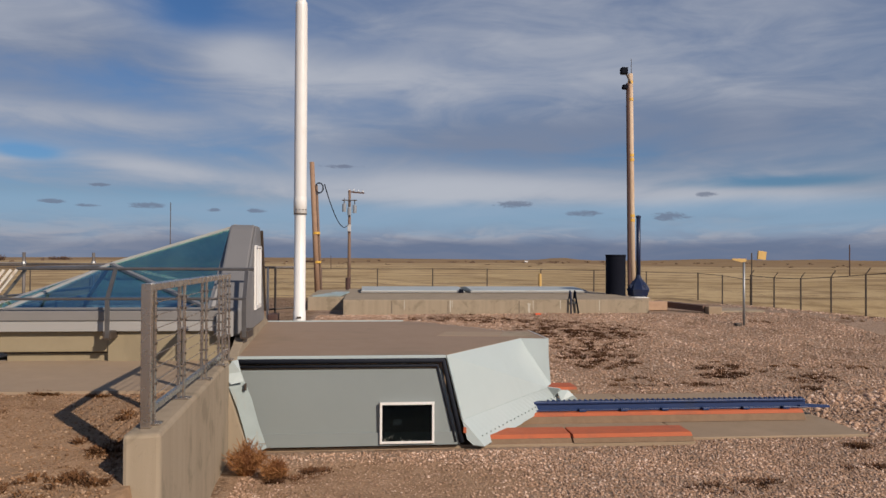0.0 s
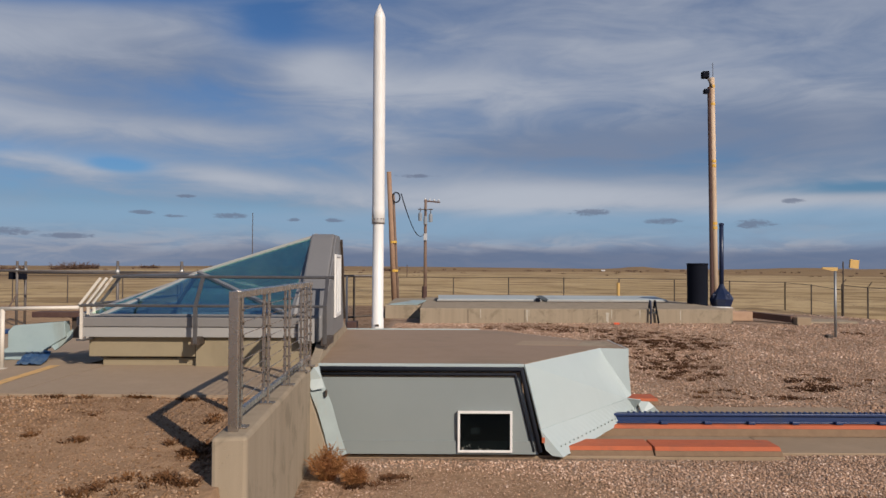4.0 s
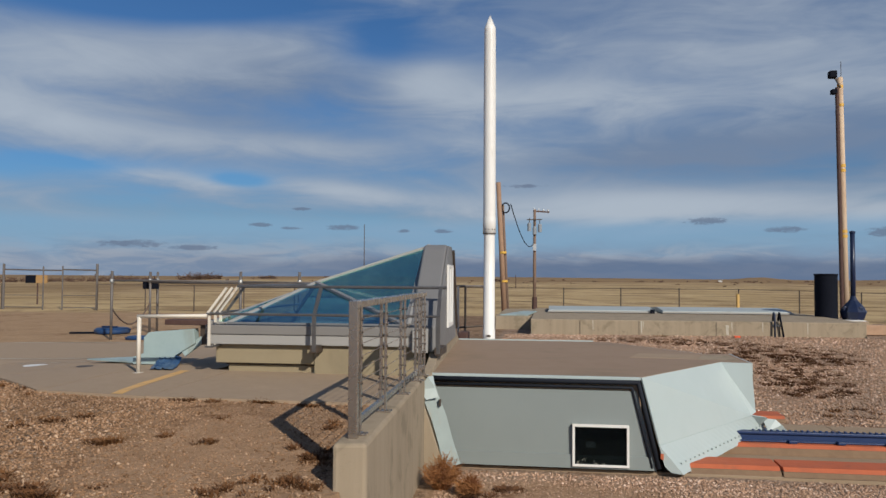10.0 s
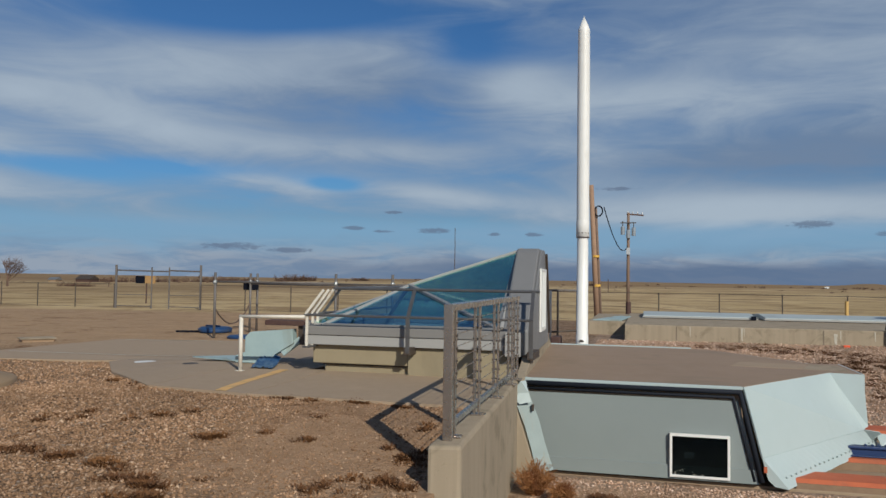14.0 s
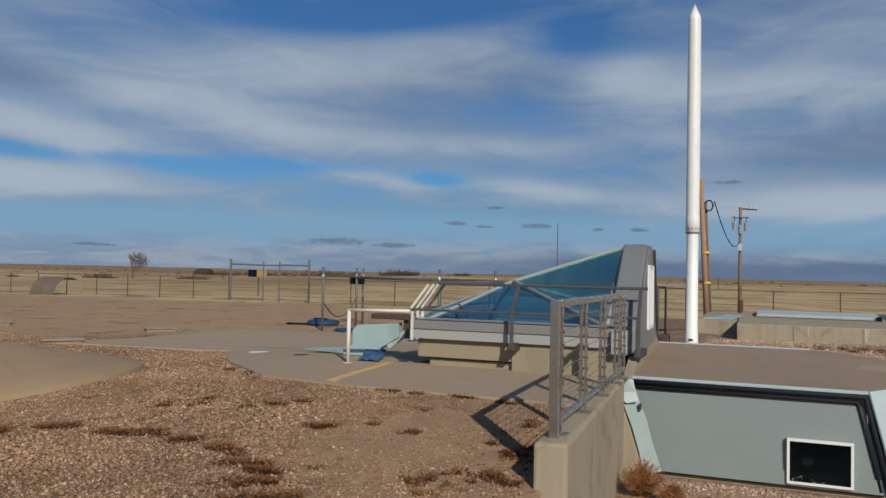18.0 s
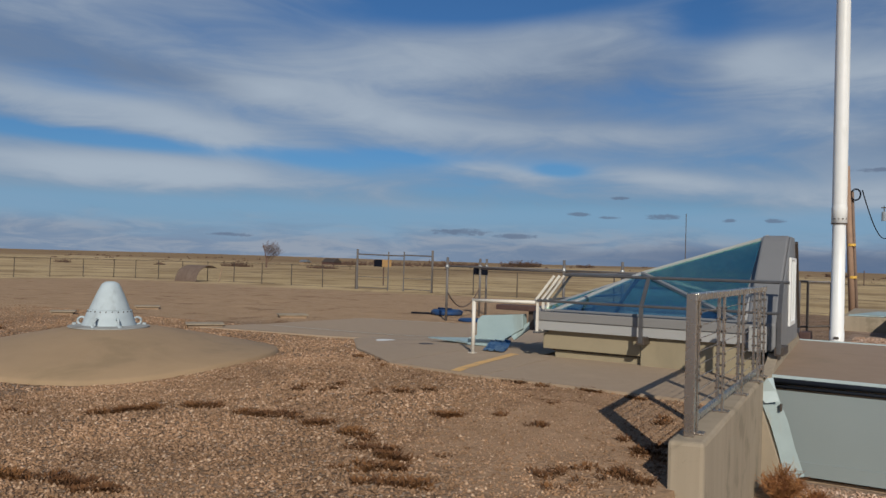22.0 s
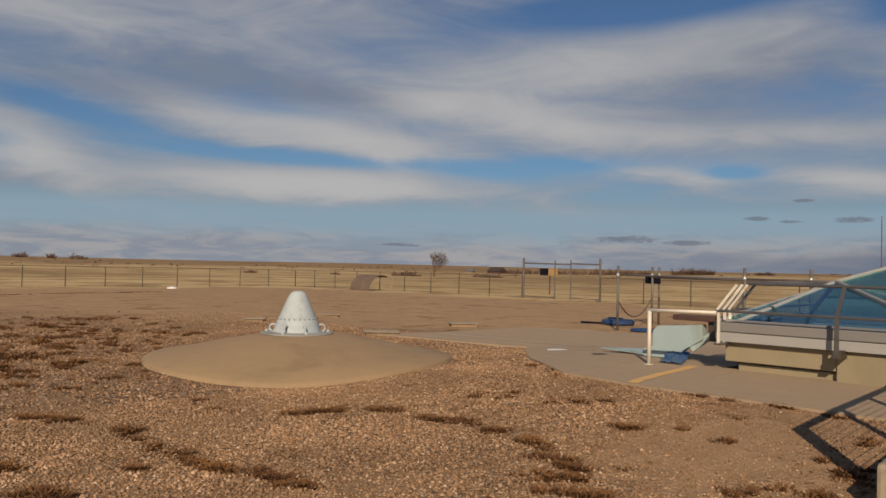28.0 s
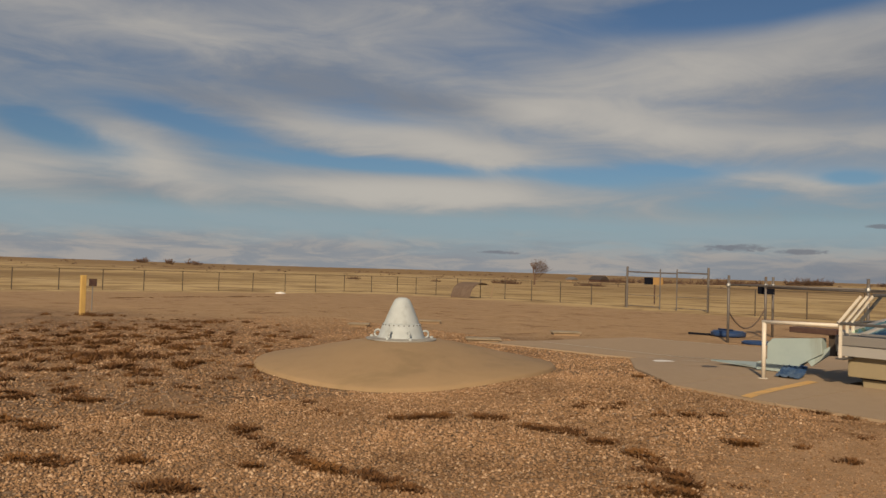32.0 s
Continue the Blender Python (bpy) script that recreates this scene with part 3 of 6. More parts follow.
def ground_material():
    m = bpy.data.materials.new("gravel_and_prairie")
    m.use_nodes = True
    n = Nodes(m.node_tree)
    b = m.node_tree.nodes["Principled BSDF"]
    at = n.add("ShaderNodeNewGeometry").outputs["Position"]
    x, y, z = n.split(at)
    flat = n.join(x, y, 0.0)
    # gravel
    v = n.add("ShaderNodeTexVoronoi", Vector=flat, Scale=26.0)
    tone = n.split(v.outputs["Color"])
    stone = n.mix(tone[0], (0.125, 0.075, 0.04), (0.30, 0.19, 0.115))
    stone = n.mix(n.math("MULTIPLY", n.smooth(tone[1], 0.75, 0.95), 0.8), stone, (0.44, 0.35, 0.27))
    # dark colour at the stones' edges stands for shade in the gaps
    stone = n.mix(n.smooth(v.outputs["Distance"], 0.55, 0.8), stone, (0.075, 0.044, 0.024))
    fines = n.mix(n.smooth(n.noise(flat, 55.0, 4), 0.3, 0.7), (0.235, 0.150, 0.088), (0.325, 0.212, 0.130))
    patch = n.smooth(n.noise(flat, 0.55, 5, 0.6, 0.5), 0.42, 0.62)
    # the swept yard far behind is fines with few stones
    yard = n.math("MULTIPLY", n.smooth(n.math("SUBTRACT", y, n.math("MULTIPLY", x, 0.55)), 16.0, 24.0), n.smooth(x, -4.0, -7.0))
    patch = n.math("MAXIMUM", n.math("MULTIPLY", patch, 0.75), n.math("MULTIPLY", yard, 0.6))
    right = n.smooth(x, -1.6, -1.3)
    patch = n.math("MULTIPLY", patch, n.math("SUBTRACT", 1.0, n.math("MULTIPLY", right, 0.75)))
    fines = n.mix(n.math("MULTIPLY", yard, 0.85), fines, n.mix(n.smooth(n.noise(flat, 1.3, 5, 0.65), 0.3, 0.7), (0.42, 0.275, 0.15), (0.54, 0.36, 0.205)))
    gravel = n.mix(patch, stone, fines)
    trodden = n.math("MULTIPLY", n.smooth(n.math("ABSOLUTE", n.math("ADD", x, 2.9)), 1.7, 0.8), n.smooth(n.math("ABSOLUTE", n.math("SUBTRACT", y, 7.0)), 2.6, 1.4))
    apart = n.vmath("LENGTH", n.join(n.math("DIVIDE", n.math("SUBTRACT", x, 0.2), 2.0), n.math("SUBTRACT", y, 8.4), 0.0))
    trodden = n.math("MAXIMUM", trodden, n.math("MULTIPLY", n.smooth(apart, 1.15, 0.7), n.smooth(x, -1.5, -1.4)))
    earth = n.mix(n.smooth(n.noise(flat, 3.0, 6, 0.7), 0.35, 0.7), (0.29, 0.182, 0.105), (0.39, 0.255, 0.155))
    gravel = n.mix(n.math("MULTIPLY", right, 0.5), gravel, (0.40, 0.295, 0.22))
    gravel = n.mix(n.math("MULTIPLY", trodden, 0.85), gravel, earth)
    # brown weed litter
    litter = n.smooth(n.noise(flat, 0.8, 6, 0.65, 0.8), 0.54, 0.66)
    litter = n.math("MULTIPLY", litter, n.smooth(n.noise(flat, 9.0, 4, 0.7), 0.38, 0.56))
    gravel = n.mix(n.math("MULTIPLY", litter, 0.8), gravel, (0.115, 0.047, 0.016))
    # prairie
    far = n.vmath("LENGTH", flat)
    broad = n.noise(n.join(n.math("MULTIPLY", x, 0.02), n.math("MULTIPLY", y, 0.02), 0.0), 1.0, 6, 0.6)
    band = n.noise(n.join(n.math("MULTIPLY", x, 0.004), n.math("MULTIPLY", y, 0.004), 2.0), 1.0, 5, 0.6)
    grass = n.mix(n.smooth(broad, 0.35, 0.65), (0.43, 0.31, 0.155), (0.55, 0.41, 0.225))
    grass = n.mix(n.smooth(band, 0.46, 0.62, 0.0, 0.75), grass, (0.19, 0.12, 0.06))
    streak = n.noise(n.join(n.math("MULTIPLY", n.math("ARCTAN2", x, y), 12.0), n.math("MULTIPLY", n.math("LOGARITHM", far, 2.0), 8.0), 0.0), 1.0, 6, 0.6, 0.3)
    grass = n.mix(n.smooth(streak, 0.46, 0.60, 0.0, 0.65), grass, (0.18, 0.11, 0.052))
    ridge = n.math("MULTIPLY", n.smooth(n.math("ADD", far, n.math("MULTIPLY", streak, 500.0)), 750.0, 1250.0), 0.7)
    grass = n.mix(ridge, grass, n.mix(n.smooth(streak, 0.4, 0.6), (0.15, 0.085, 0.04), (0.24, 0.15, 0.075)))
    grass = n.mix(n.smooth(n.noise(flat, 2.5, 5, 0.7), 0.4, 0.75, 0.0, 0.4), grass, (0.23, 0.15, 0.06))
    wob = n.math("MULTIPLY", n.math("SUBTRACT", n.noise(flat, 0.25, 3), 0.5), 6.0)
    outside = n.math("MAXIMUM", n.math("MAXIMUM", n.smooth(n.math("ADD", y, wob), 38.0, 44.0), n.smooth(n.math("ADD", x, wob), -54.0, -61.0)), n.smooth(n.math("ADD", x, wob), 19.5, 22.0))
    col = n.mix(outside, gravel, grass)
    n.put(b, "Base_Color", col)
    n.put(b, "Roughness", 0.95), n.put(b, "Specular_IOR_Level", 0.2)
    rise = n.math("SUBTRACT", 1.0, v.outputs["Distance"])
    rise = n.math("ADD", n.math("MULTIPLY", rise, n.math("SUBTRACT", 1.0, n.math("MULTIPLY", patch, 0.8))), n.math("MULTIPLY", n.noise(flat, 30.0, 4, 0.7), 0.7))
    k = n.add("ShaderNodeBump", Strength=0.9, Distance=0.02, Height=rise)
    n.put(b, "Normal", k.outputs[0])
    return m


GROUND_X = lines((-12, 9), (-26, 26), 0.16, 0.5, 4600, (-1.62, -1.60, -1.53, -1.46))
GROUND_Y = lines((0.0, 17.0), (-8, 46), 0.16, 0.5, 4600, (15.30, 15.36, 15.48))
M["ground"] = ground_material()
ground = sheet("ground", GROUND_X, GROUND_Y, height, M["ground"])
tagged(ground, "pinkish tan gravel yard with brown weeds, running out into golden prairie", "ground", kind="structure")


# ---- concrete round the shaft ----
def apron_panel(corners, name="panel", top=0.028, deep=0.25):
    """A cast panel that follows the ground: corners in the plan, subdivided."""
    bm = bmesh.new()
    n = 10
    a, b, c, d = [Vector((*p, 0)) for p in corners]
    grid = [[None] * (n + 1) for _ in range(n + 1)]
    low = [[None] * (n + 1) for _ in range(n + 1)]
    for i in range(n + 1):
        for j in range(n + 1):
            u, v = i / n, j / n
            p = a * (1 - u) * (1 - v) + b * u * (1 - v) + c * u * v + d * (1 - u) * v
            z = pave(p.x, p.y) + top
            grid[i][j] = bm.verts.new((p.x, p.y, z))
            low[i][j] = bm.verts.new((p.x, p.y, z - deep))
    for i in range(n):
        for j in range(n):
            bm.faces.new((grid[i][j], grid[i + 1][j], grid[i + 1][j + 1], grid[i][j + 1]))
    for k in range(n):
        for (p0, p1) in (((k, 0), (k + 1, 0)), ((k, n), (k + 1, n)), ((0, k), (0, k + 1)), ((n, k), (n, k + 1))):
            bm.faces.new((grid[p0[0]][p0[1]], grid[p1[0]][p1[1]], low[p1[0]][p1[1]], low[p0[0]][p0[1]]))
    return bm


def pave(x, y):
    d = math.hypot(x + 3, y - 10)
    return 0.16 - 0.2 * float(sm(3, 7.5, d))


apron = thing("pavement", (-4, 10, 0.1), "tan concrete apron in cast panels round the shaft", "pavement", kind="structure")
APRON = (
    ((-4.6, 8.30), (-1.72, 8.25), (-1.72, 10.85), (-4.6, 10.85)),
    ((-6.1, 8.55), (-4.615, 8.30), (-4.615, 10.85), (-6.1, 11.02)),
    ((-7.7, 9.95), (-6.115, 8.56), (-6.115, 11.02), (-7.7, 11.2)),
    ((-9.4, 12.10), (-7.715, 9.97), (-7.715, 13.4), (-9.4, 13.4)),
    ((-7.7, 11.215), (-4.9, 10.865), (-4.9, 13.4), (-7.7, 13.4)),
    ((-13.3, 11.75), (-9.415, 12.35), (-9.415, 13.4), (-13.0, 13.1)),
    ((-12.9, 13.12), (-8.3, 13.42), (-8.3, 17.6), (-12.6, 16.6)),
    ((-8.285, 13.42), (-4.9, 13.42), (-4.9, 17.6), (-8.285, 17.6)),
)
for c in APRON:
    wpart("panel", apron_panel(c), M["concrete"], apron)
# painted lines on the apron
for pts, mat, name in (
    (((-5.01, 8.4), (-5.07, 8.69), (-5.15, 9.33), (-5.2, 10.04), (-5.26, 10.63)), M["line_paint"], "painted_line"),
):
    bm = bmesh.new()
    for (x0, y0), (x1, y1) in zip(pts, pts[1:]):
        vs = [bm.verts.new((x, y, pave(x, y) + 0.032)) for x, y in ((x0 - 0.07, y0), (x0 + 0.07, y0), (x1 + 0.07, y1), (x1 - 0.07, y1))]
        bm.faces.new(vs)
    wpart(name, bm, mat, apron, "worn yellow painted line")

for pts, w in ((((-12.6, 13.16), (-7.6, 13.46)), 0.07), (((-12.3, 16.5), (-10.0, 17.05)), 0.08), (((-9.3, 12.5), (-7.8, 12.43)), 0.05)):
    (x0, y0), (x1, y1) = pts
    bm = bmesh.new()
    ring = []
    for k in range(7):
        x, y = x0 + (x1 - x0) * k / 6, y0 + (y1 - y0) * k / 6
        dx_, dy_ = (0, w / 2) if abs(x1 - x0) > abs(y1 - y0) else (w / 2, 0)
        ring.append([bm.verts.new((x - dx_, y - dy_, pave(x - dx_, y - dy_) + 0.033)), bm.verts.new((x + dx_, y + dy_, pave(x + dx_, y + dy_) + 0.033))])
    for a, b in zip(ring, ring[1:]):
        bm.faces.new((a[0], b[0], b[1], a[1]))
    wpart("joint_seal", bm, M["concrete_lime"], apron, "pale sealed joint")
wpart("paint_blot", lathe([(0.0, 0.0), (0.18, 0.0), (0.2, -0.004)], 12, at=(-8.5, 11.9, pave(-8.5, 11.9) + 0.034)), M["white"], apron, "white paint blot")
wpart("drain", lathe([(0.0, 0.0), (0.12, 0.0), (0.13, -0.006)], 16, at=(-7.15, 11.15, pave(-7.15, 11.15) + 0.036)), M["dark_metal"], apron, "small dark drain cover")
# retaining wall that carries the guardrail
wall = thing("wall_retaining", (-1.53, 7.6, -0.4), "weathered board-cast concrete retaining wall", "wall", kind="structure")
SKEW = Matrix.Translation((-1.53, 5.7, 0)) @ Matrix.Rotation(radians(1.3), 4, "Z") @ Matrix.Translation((1.53, -5.7, 0))


def skewed(bm):
    """The rail stands a little askew to the rest."""
    bmesh.ops.transform(bm, matrix=SKEW, verts=bm.verts[:])
    return bm


wpart("wall_body", prism([(-1.655, 5.56, -1.3), (-1.405, 5.60, -1.3), (-1.605, 9.64, -1.3), (-1.82, 9.64, -1.3)], (0, 0, 1.63), 0.03), M["concrete_wall"], wall)
bm = prism([(-1.66, 9.46, -1.2), (-1.66, 9.46, 0.12), (-1.62, 9.46, 0.04), (-1.39, 9.46, -0.66), (-1.35, 9.46, -1.2)], (0, 0.27, 0), 0.01)
wpart("buttress", bm, M["concrete_wall"], wall, "sloping pale concrete return beside the closure")

# sunken pad on which the closure slid
pad = thing("pavement", (4, 11.4, -0.8), "sand-coloured concrete runway of the sliding closure", "pavement", kind="structure")
for x0, x1, y0, y1, z in ((-1.3, 1.5, 9.80, 15.25, -0.80), (1.515, 4.3, 9.78, 13.35, -0.80), (4.315, 6.85, 10.0, 13.3, -0.805)):
    wpart("panel", box(x0, x1, y0, y1, z - 0.3, z, 0.012), M["concrete_pale"], pad)

# vault at the back
vault = thing("concrete_vault", (4, 25, 0), "long low weathered concrete vault roof slab", "vault", kind="structure")
wpart("slab", box(-0.6, 8.25, 22.0, 30.0, -0.5, 0.40, 0.02), M["concrete_wall"], vault)
for x, w in ((0.75, 0.02), (2.35, 0.012), (4.4, 0.018), (6.05, 0.012)):
    wpart("joint", box(x, x + w, 21.992, 22.02, -0.4, 0.37), M["joint"], vault, "dark vertical joint")
for x, w, z0_, z1_ in ((1.1, 0.03, 0.1, 0.38), (2.4, 0.05, 0.02, 0.38), (2.47, 0.02, 0.15, 0.38), (4.65, 0.09, 0.0, 0.3), (4.8, 0.03, 0.1, 0.38), (5.6, 0.03, 0.1, 0.38), (6.75, 0.03, 0.05, 0.38)):
    wpart("lime_streak", prism([(x, 21.995, z1_), (x + w, 21.995, z1_ - 0.01), (x + w * 0.85, 21.995, z0_), (x + w * 0.2, 21.995, z0_ + 0.05)], (0, 0.01, 0)), M["concrete_lime"], vault, "pale lime streak")
wpart("slab", box(-1.75, -0.62, 24.3, 30.0, -0.5, 0.36, 0.02), M["concrete_wall"], vault)
wpart("end_block", box(8.27, 9.3, 24.6, 29.0, -0.5, 0.30, 0.02), M["concrete"], vault)

# ---- sliding closure ----
def closure():
    t = thing("silo_closure", (0.3, 12.5, -0.8), "massive hexagonal concrete closure sheathed in mint and grey steel", "silo door")
    z0, z1 = -0.77, 0.33
    top = [(-1.55, 9.80), (1.0, 9.80), (2.38, 11.86), (2.80, 11.78), (2.80, 13.22), (2.38, 13.14), (1.0, 15.20), (-1.87, 15.20)]
    body = prism([(x, y, z0 + 0.03) for x, y in top], (0, 0, z1 - z0 - 0.05), 0.01)
    wpart("body", body, M["lid_top"], t, "brown-grey concrete core")
    wpart("deck", prism([(x, y, z1 - 0.02) for x, y in top], (0, 0, 0.022), 0.006), M["lid_top"], t, "smooth brown-grey deck")
    # paler patches let into the deck
    wpart("deck_patch", prism([(1.15, 12.3, z1 + 0.001), (2.1, 12.2, z1 + 0.001), (2.3, 12.9, z1 + 0.001), (1.35, 13.0, z1 + 0.001)], (0, 0, 0.005)), M["concrete"], t, "paler repair patch")
    wpart("deck_patch", prism([(2.12, 12.2, z1 + 0.001), (2.7, 12.1, z1 + 0.001), (2.72, 12.9, z1 + 0.001), (2.33, 12.9, z1 + 0.001)], (0, 0, 0.005)), M["concrete_wall"], t, "darker repair patch")
    # front sheet, leaning a little
    wpart("front_panel", prism([(-1.50, 9.77, z1 - 0.16), (0.97, 9.77, z1 - 0.16), (1.20, 9.74, z0), (-1.25, 9.74, z0)], (0, 0.05, 0)), M["grey_panel"], t, "flat grey painted steel front")
    wpart("kick_strip", prism([(-1.28, 9.725, z0 + 0.16), (1.16, 9.725, z0 + 0.16), (1.2, 9.72, z0), (-1.25, 9.72, z0)], (0, 0.02, 0)), M["grey_panel"], t)
    # black gasket along the top and down the edge
    for k, (dz, w, r) in enumerate(((0.052, 0.034, 0.0), (0.118, 0.02, 0.02))):
        pts = [(-1.56, 9.745 + r, z1 - dz), (0.99 - k * 0.075, 9.745 + r, z1 - dz), (1.22 - k * 0.075, 9.71 + r, z0 + 0.03)]
        wpart("gasket", tube([Vector(p) for p in pts], w, 8), M["rubber"], t, "black rubber gasket", True)
    wpart("top_trim", box(-1.56, 1.02, 9.76, 9.80, z1 - 0.025, z1 + 0.012, 0.004), M["mint"], t, "pale metal edge strip")
    wpart("back_trim", box(-1.9, 0.75, 15.2, 15.26, z1 - 0.2, z1 + 0.02, 0.004), M["mint"], t, "pale metal edge strip")
    # sloping side sheets
    A, B, C, D = Vector((1.02, 9.79, z1 + 0.004)), Vector((2.38, 11.83, z1 + 0.004)), Vector((2.80, 11.77, z1 + 0.004)), None
    a, b, c = Vector((1.215, 9.70, -0.46)), Vector((2.73, 11.55, -0.38)), Vector((2.82, 11.62, -0.34))
    wpart("side_sheet", slab_between((A, a, b, B), 0.02), M["mint"], t, "mint steel side sheet")
    wpart("nose_sheet", prism([B, b, c], (0.0, 0.012, 0.0)), M["mint"], t)
    wpart("nose_sheet", prism([B, C, c], (0.0, 0.012, 0.0)), M["mint"], t)
    wpart("nose_side", box(2.80, 2.82, 11.77, 13.22, -0.4, z1 + 0.004), M["mint"], t)
    wpart("side_sheet", slab_between(((1.0, 15.22, z1), (1.3, 15.3, -0.5), (2.8, 13.4, -0.4), (2.4, 13.16, z1)), 0.02), M["mint"], t)
    # flared skirt with rivets and a torn end
    lo0, lo1 = Vector((1.50, 9.64, -0.785)), Vector((3.05, 11.90, -0.625))
    hi0, hi1 = a + Vector((0.01, -0.01, 0)), b + Vector((0.01, -0.02, 0))
    bm = bmesh.new()
    prev, holes = None, []
    for i in range(23):
        u = i / 22
        p, q = hi0.lerp(hi1, u), lo0.lerp(lo1, u) + Vector((0, 0, 0.003 * math.sin(i * 1.9)))
        cur = [bm.verts.new(p), bm.verts.new(q)]
        holes.append(p * 0.30 + q * 0.70)
        if prev:
            bm.faces.new((prev[0], prev[1], cur[1], cur[0]))
        else:
            first = cur
        prev = cur
    e1, e2 = bm.verts.new((1.36, 9.66, -0.77)), bm.verts.new((1.285, 9.67, -0.70))
    bm.faces.new((first[0], e2, e1, first[1]))
    bm.normal_update()
    bmesh.ops.solidify(bm, geom=bm.faces[:], thickness=0.012)
    skirt = wpart("skirt", bm, M["mint"], t, "bent riveted mint skirt")
    for p in holes[1:]:
        bm = bmesh.new()
        bmesh.ops.create_uvsphere(bm, u_segments=6, v_segments=4, radius=0.013, matrix=Matrix.Translation(p + Vector((0.006, -0.006, 0.008))))
        sub("rivet", bm, M["rivet_mint"], skirt, t)
    bm = bmesh.new()
    for f in ([(2.74, 11.56, -0.37), (2.95, 11.6, -0.40), (3.05, 11.85, -0.48), (2.98, 11.95, -0.60), (2.85, 11.75, -0.60)], [(2.92, 11.70, -0.43), (3.12, 11.76, -0.46), (3.20, 11.74, -0.53), (3.37, 11.88, -0.70), (3.14, 11.72, -0.79), (3.0, 11.70, -0.62)]):
        bm.faces.new([bm.verts.new(p) for p in f])
    bmesh.ops.triangulate(bm, faces=bm.faces[:])
    bm.normal_update()
    bmesh.ops.solidify(bm, geom=bm.faces[:], thickness=0.01)
    wpart("torn_flap", bm, M["mint"], t, "crumpled torn sheet end")
    # bent flange on the other edge
    bm = bmesh.new()
    rows = [(-1.66, 9.50, 0.20, -1.52, 9.60, 0.30), (-1.62, 9.48, 0.06, -1.43, 9.59, 0.05), (-1.51, 9.50, -0.22, -1.35, 9.60, -0.15), (-1.43, 9.49, -0.48, -1.27, 9.595, -0.44), (-1.35, 9.49, -0.80, -1.17, 9.60, -0.74)]
    prev = None
    for r in rows:
        cur = [bm.verts.new(r[:3]), bm.verts.new(r[3:])]
        if prev:
            bm.faces.new((prev[0], prev[1], cur[1], cur[0]))
        prev = cur
    bm.normal_update()
    bmesh.ops.solidify(bm, geom=bm.faces[:], thickness=0.012)
    wpart("bent_flange", bm, M["flange_mint"], t, "bent pale mint flange")
    bm = bmesh.new()
    c = [bm.verts.new(p) for p in ((-1.67, 9.475, 0.17), (-1.56, 9.46, 0.33), (-1.51, 9.56, 0.33), (-1.47, 9.50, 0.19), (-1.43, 9.49, 0.08), (-1.57, 9.45, 0.05))]
    for f in ((0, 1, 3), (1, 2, 3), (0, 3, 5), (3, 4, 5)):
        bm.faces.new([c[k] for k in f])
    bm.normal_update()
    bmesh.ops.solidify(bm, geom=bm.faces[:], thickness=0.006)
    wpart("crumpled_corner", bm, M["mint"], t, "crumpled bare metal corner")
    wpart("latch", box(-1.425, -1.40, 9.50, 9.55, -0.03, 0.05, 0.006), M["dark_metal"], t)
    # window let into the front
    x0, x1, w0, w1, y = 0.225, 0.845, -0.715, -0.265, 9.735
    win = wpart("window", box(x0, x1, y - 0.034, y - 0.030, w0, w1), M["dark_glass"], t, "dark window with a white frame")
    # a flat black sheet gives the darkness inside, no recess is modelled
    sub("backing", box(x0, x1, y - 0.004, y + 0.02, w0, w1), M["black"], win, t, "black backing that stands for the dark behind the glass")
    sub("card", prism([(x0 + 0.14, y - 0.012, w0 + 0.19), (x0 + 0.25, y - 0.012, w0 + 0.20), (x0 + 0.245, y - 0.012, w0 + 0.27), (x0 + 0.135, y - 0.012, w0 + 0.265)], (0, 0.004, 0)), M["white"], win, t, "pale card behind the glass")
    rng_ = random.Random(5)
    heap_bm = bmesh.new()
    for _ in range(34):
        u = rng_.uniform(0.02, 0.36)
        top_ = 0.015 + 0.075 * max(0.0, 1 - abs(u - 0.14) / 0.16)
        bmesh.ops.create_icosphere(heap_bm, subdivisions=1, radius=rng_.uniform(0.008, 0.018), matrix=Matrix.Translation((x0 + u, y - 0.02, w0 + rng_.uniform(0.006, top_))))
    sub("rubble", heap_bm, M["concrete_lime"], win, t, "small heap of rubble behind the glass")
    for q in ((x0 - 0.03, x1 + 0.03, w1, w1 + 0.03), (x0 - 0.03, x1 + 0.03, w0 - 0.03, w0), (x0 - 0.03, x0, w0, w1), (x1, x1 + 0.03, w0, w1)):
        sub("frame", box(q[0], q[1], y - 0.045, y + 0.01, q[2], q[3], 0.004), M["white"], win, t)
    wpart("hinge_stub", box(1.235, 1.275, 9.66, 9.70, -0.62, -0.55, 0.006), M["orange"], t, "rusty orange stub")
    wpart("seam", tube([a + Vector((0.004, -0.012, 0.0)), b + Vector((0.0, -0.012, 0.0))], 0.006, 5), M["mint_dull"], t, "rolled seam")
    return t


closure()

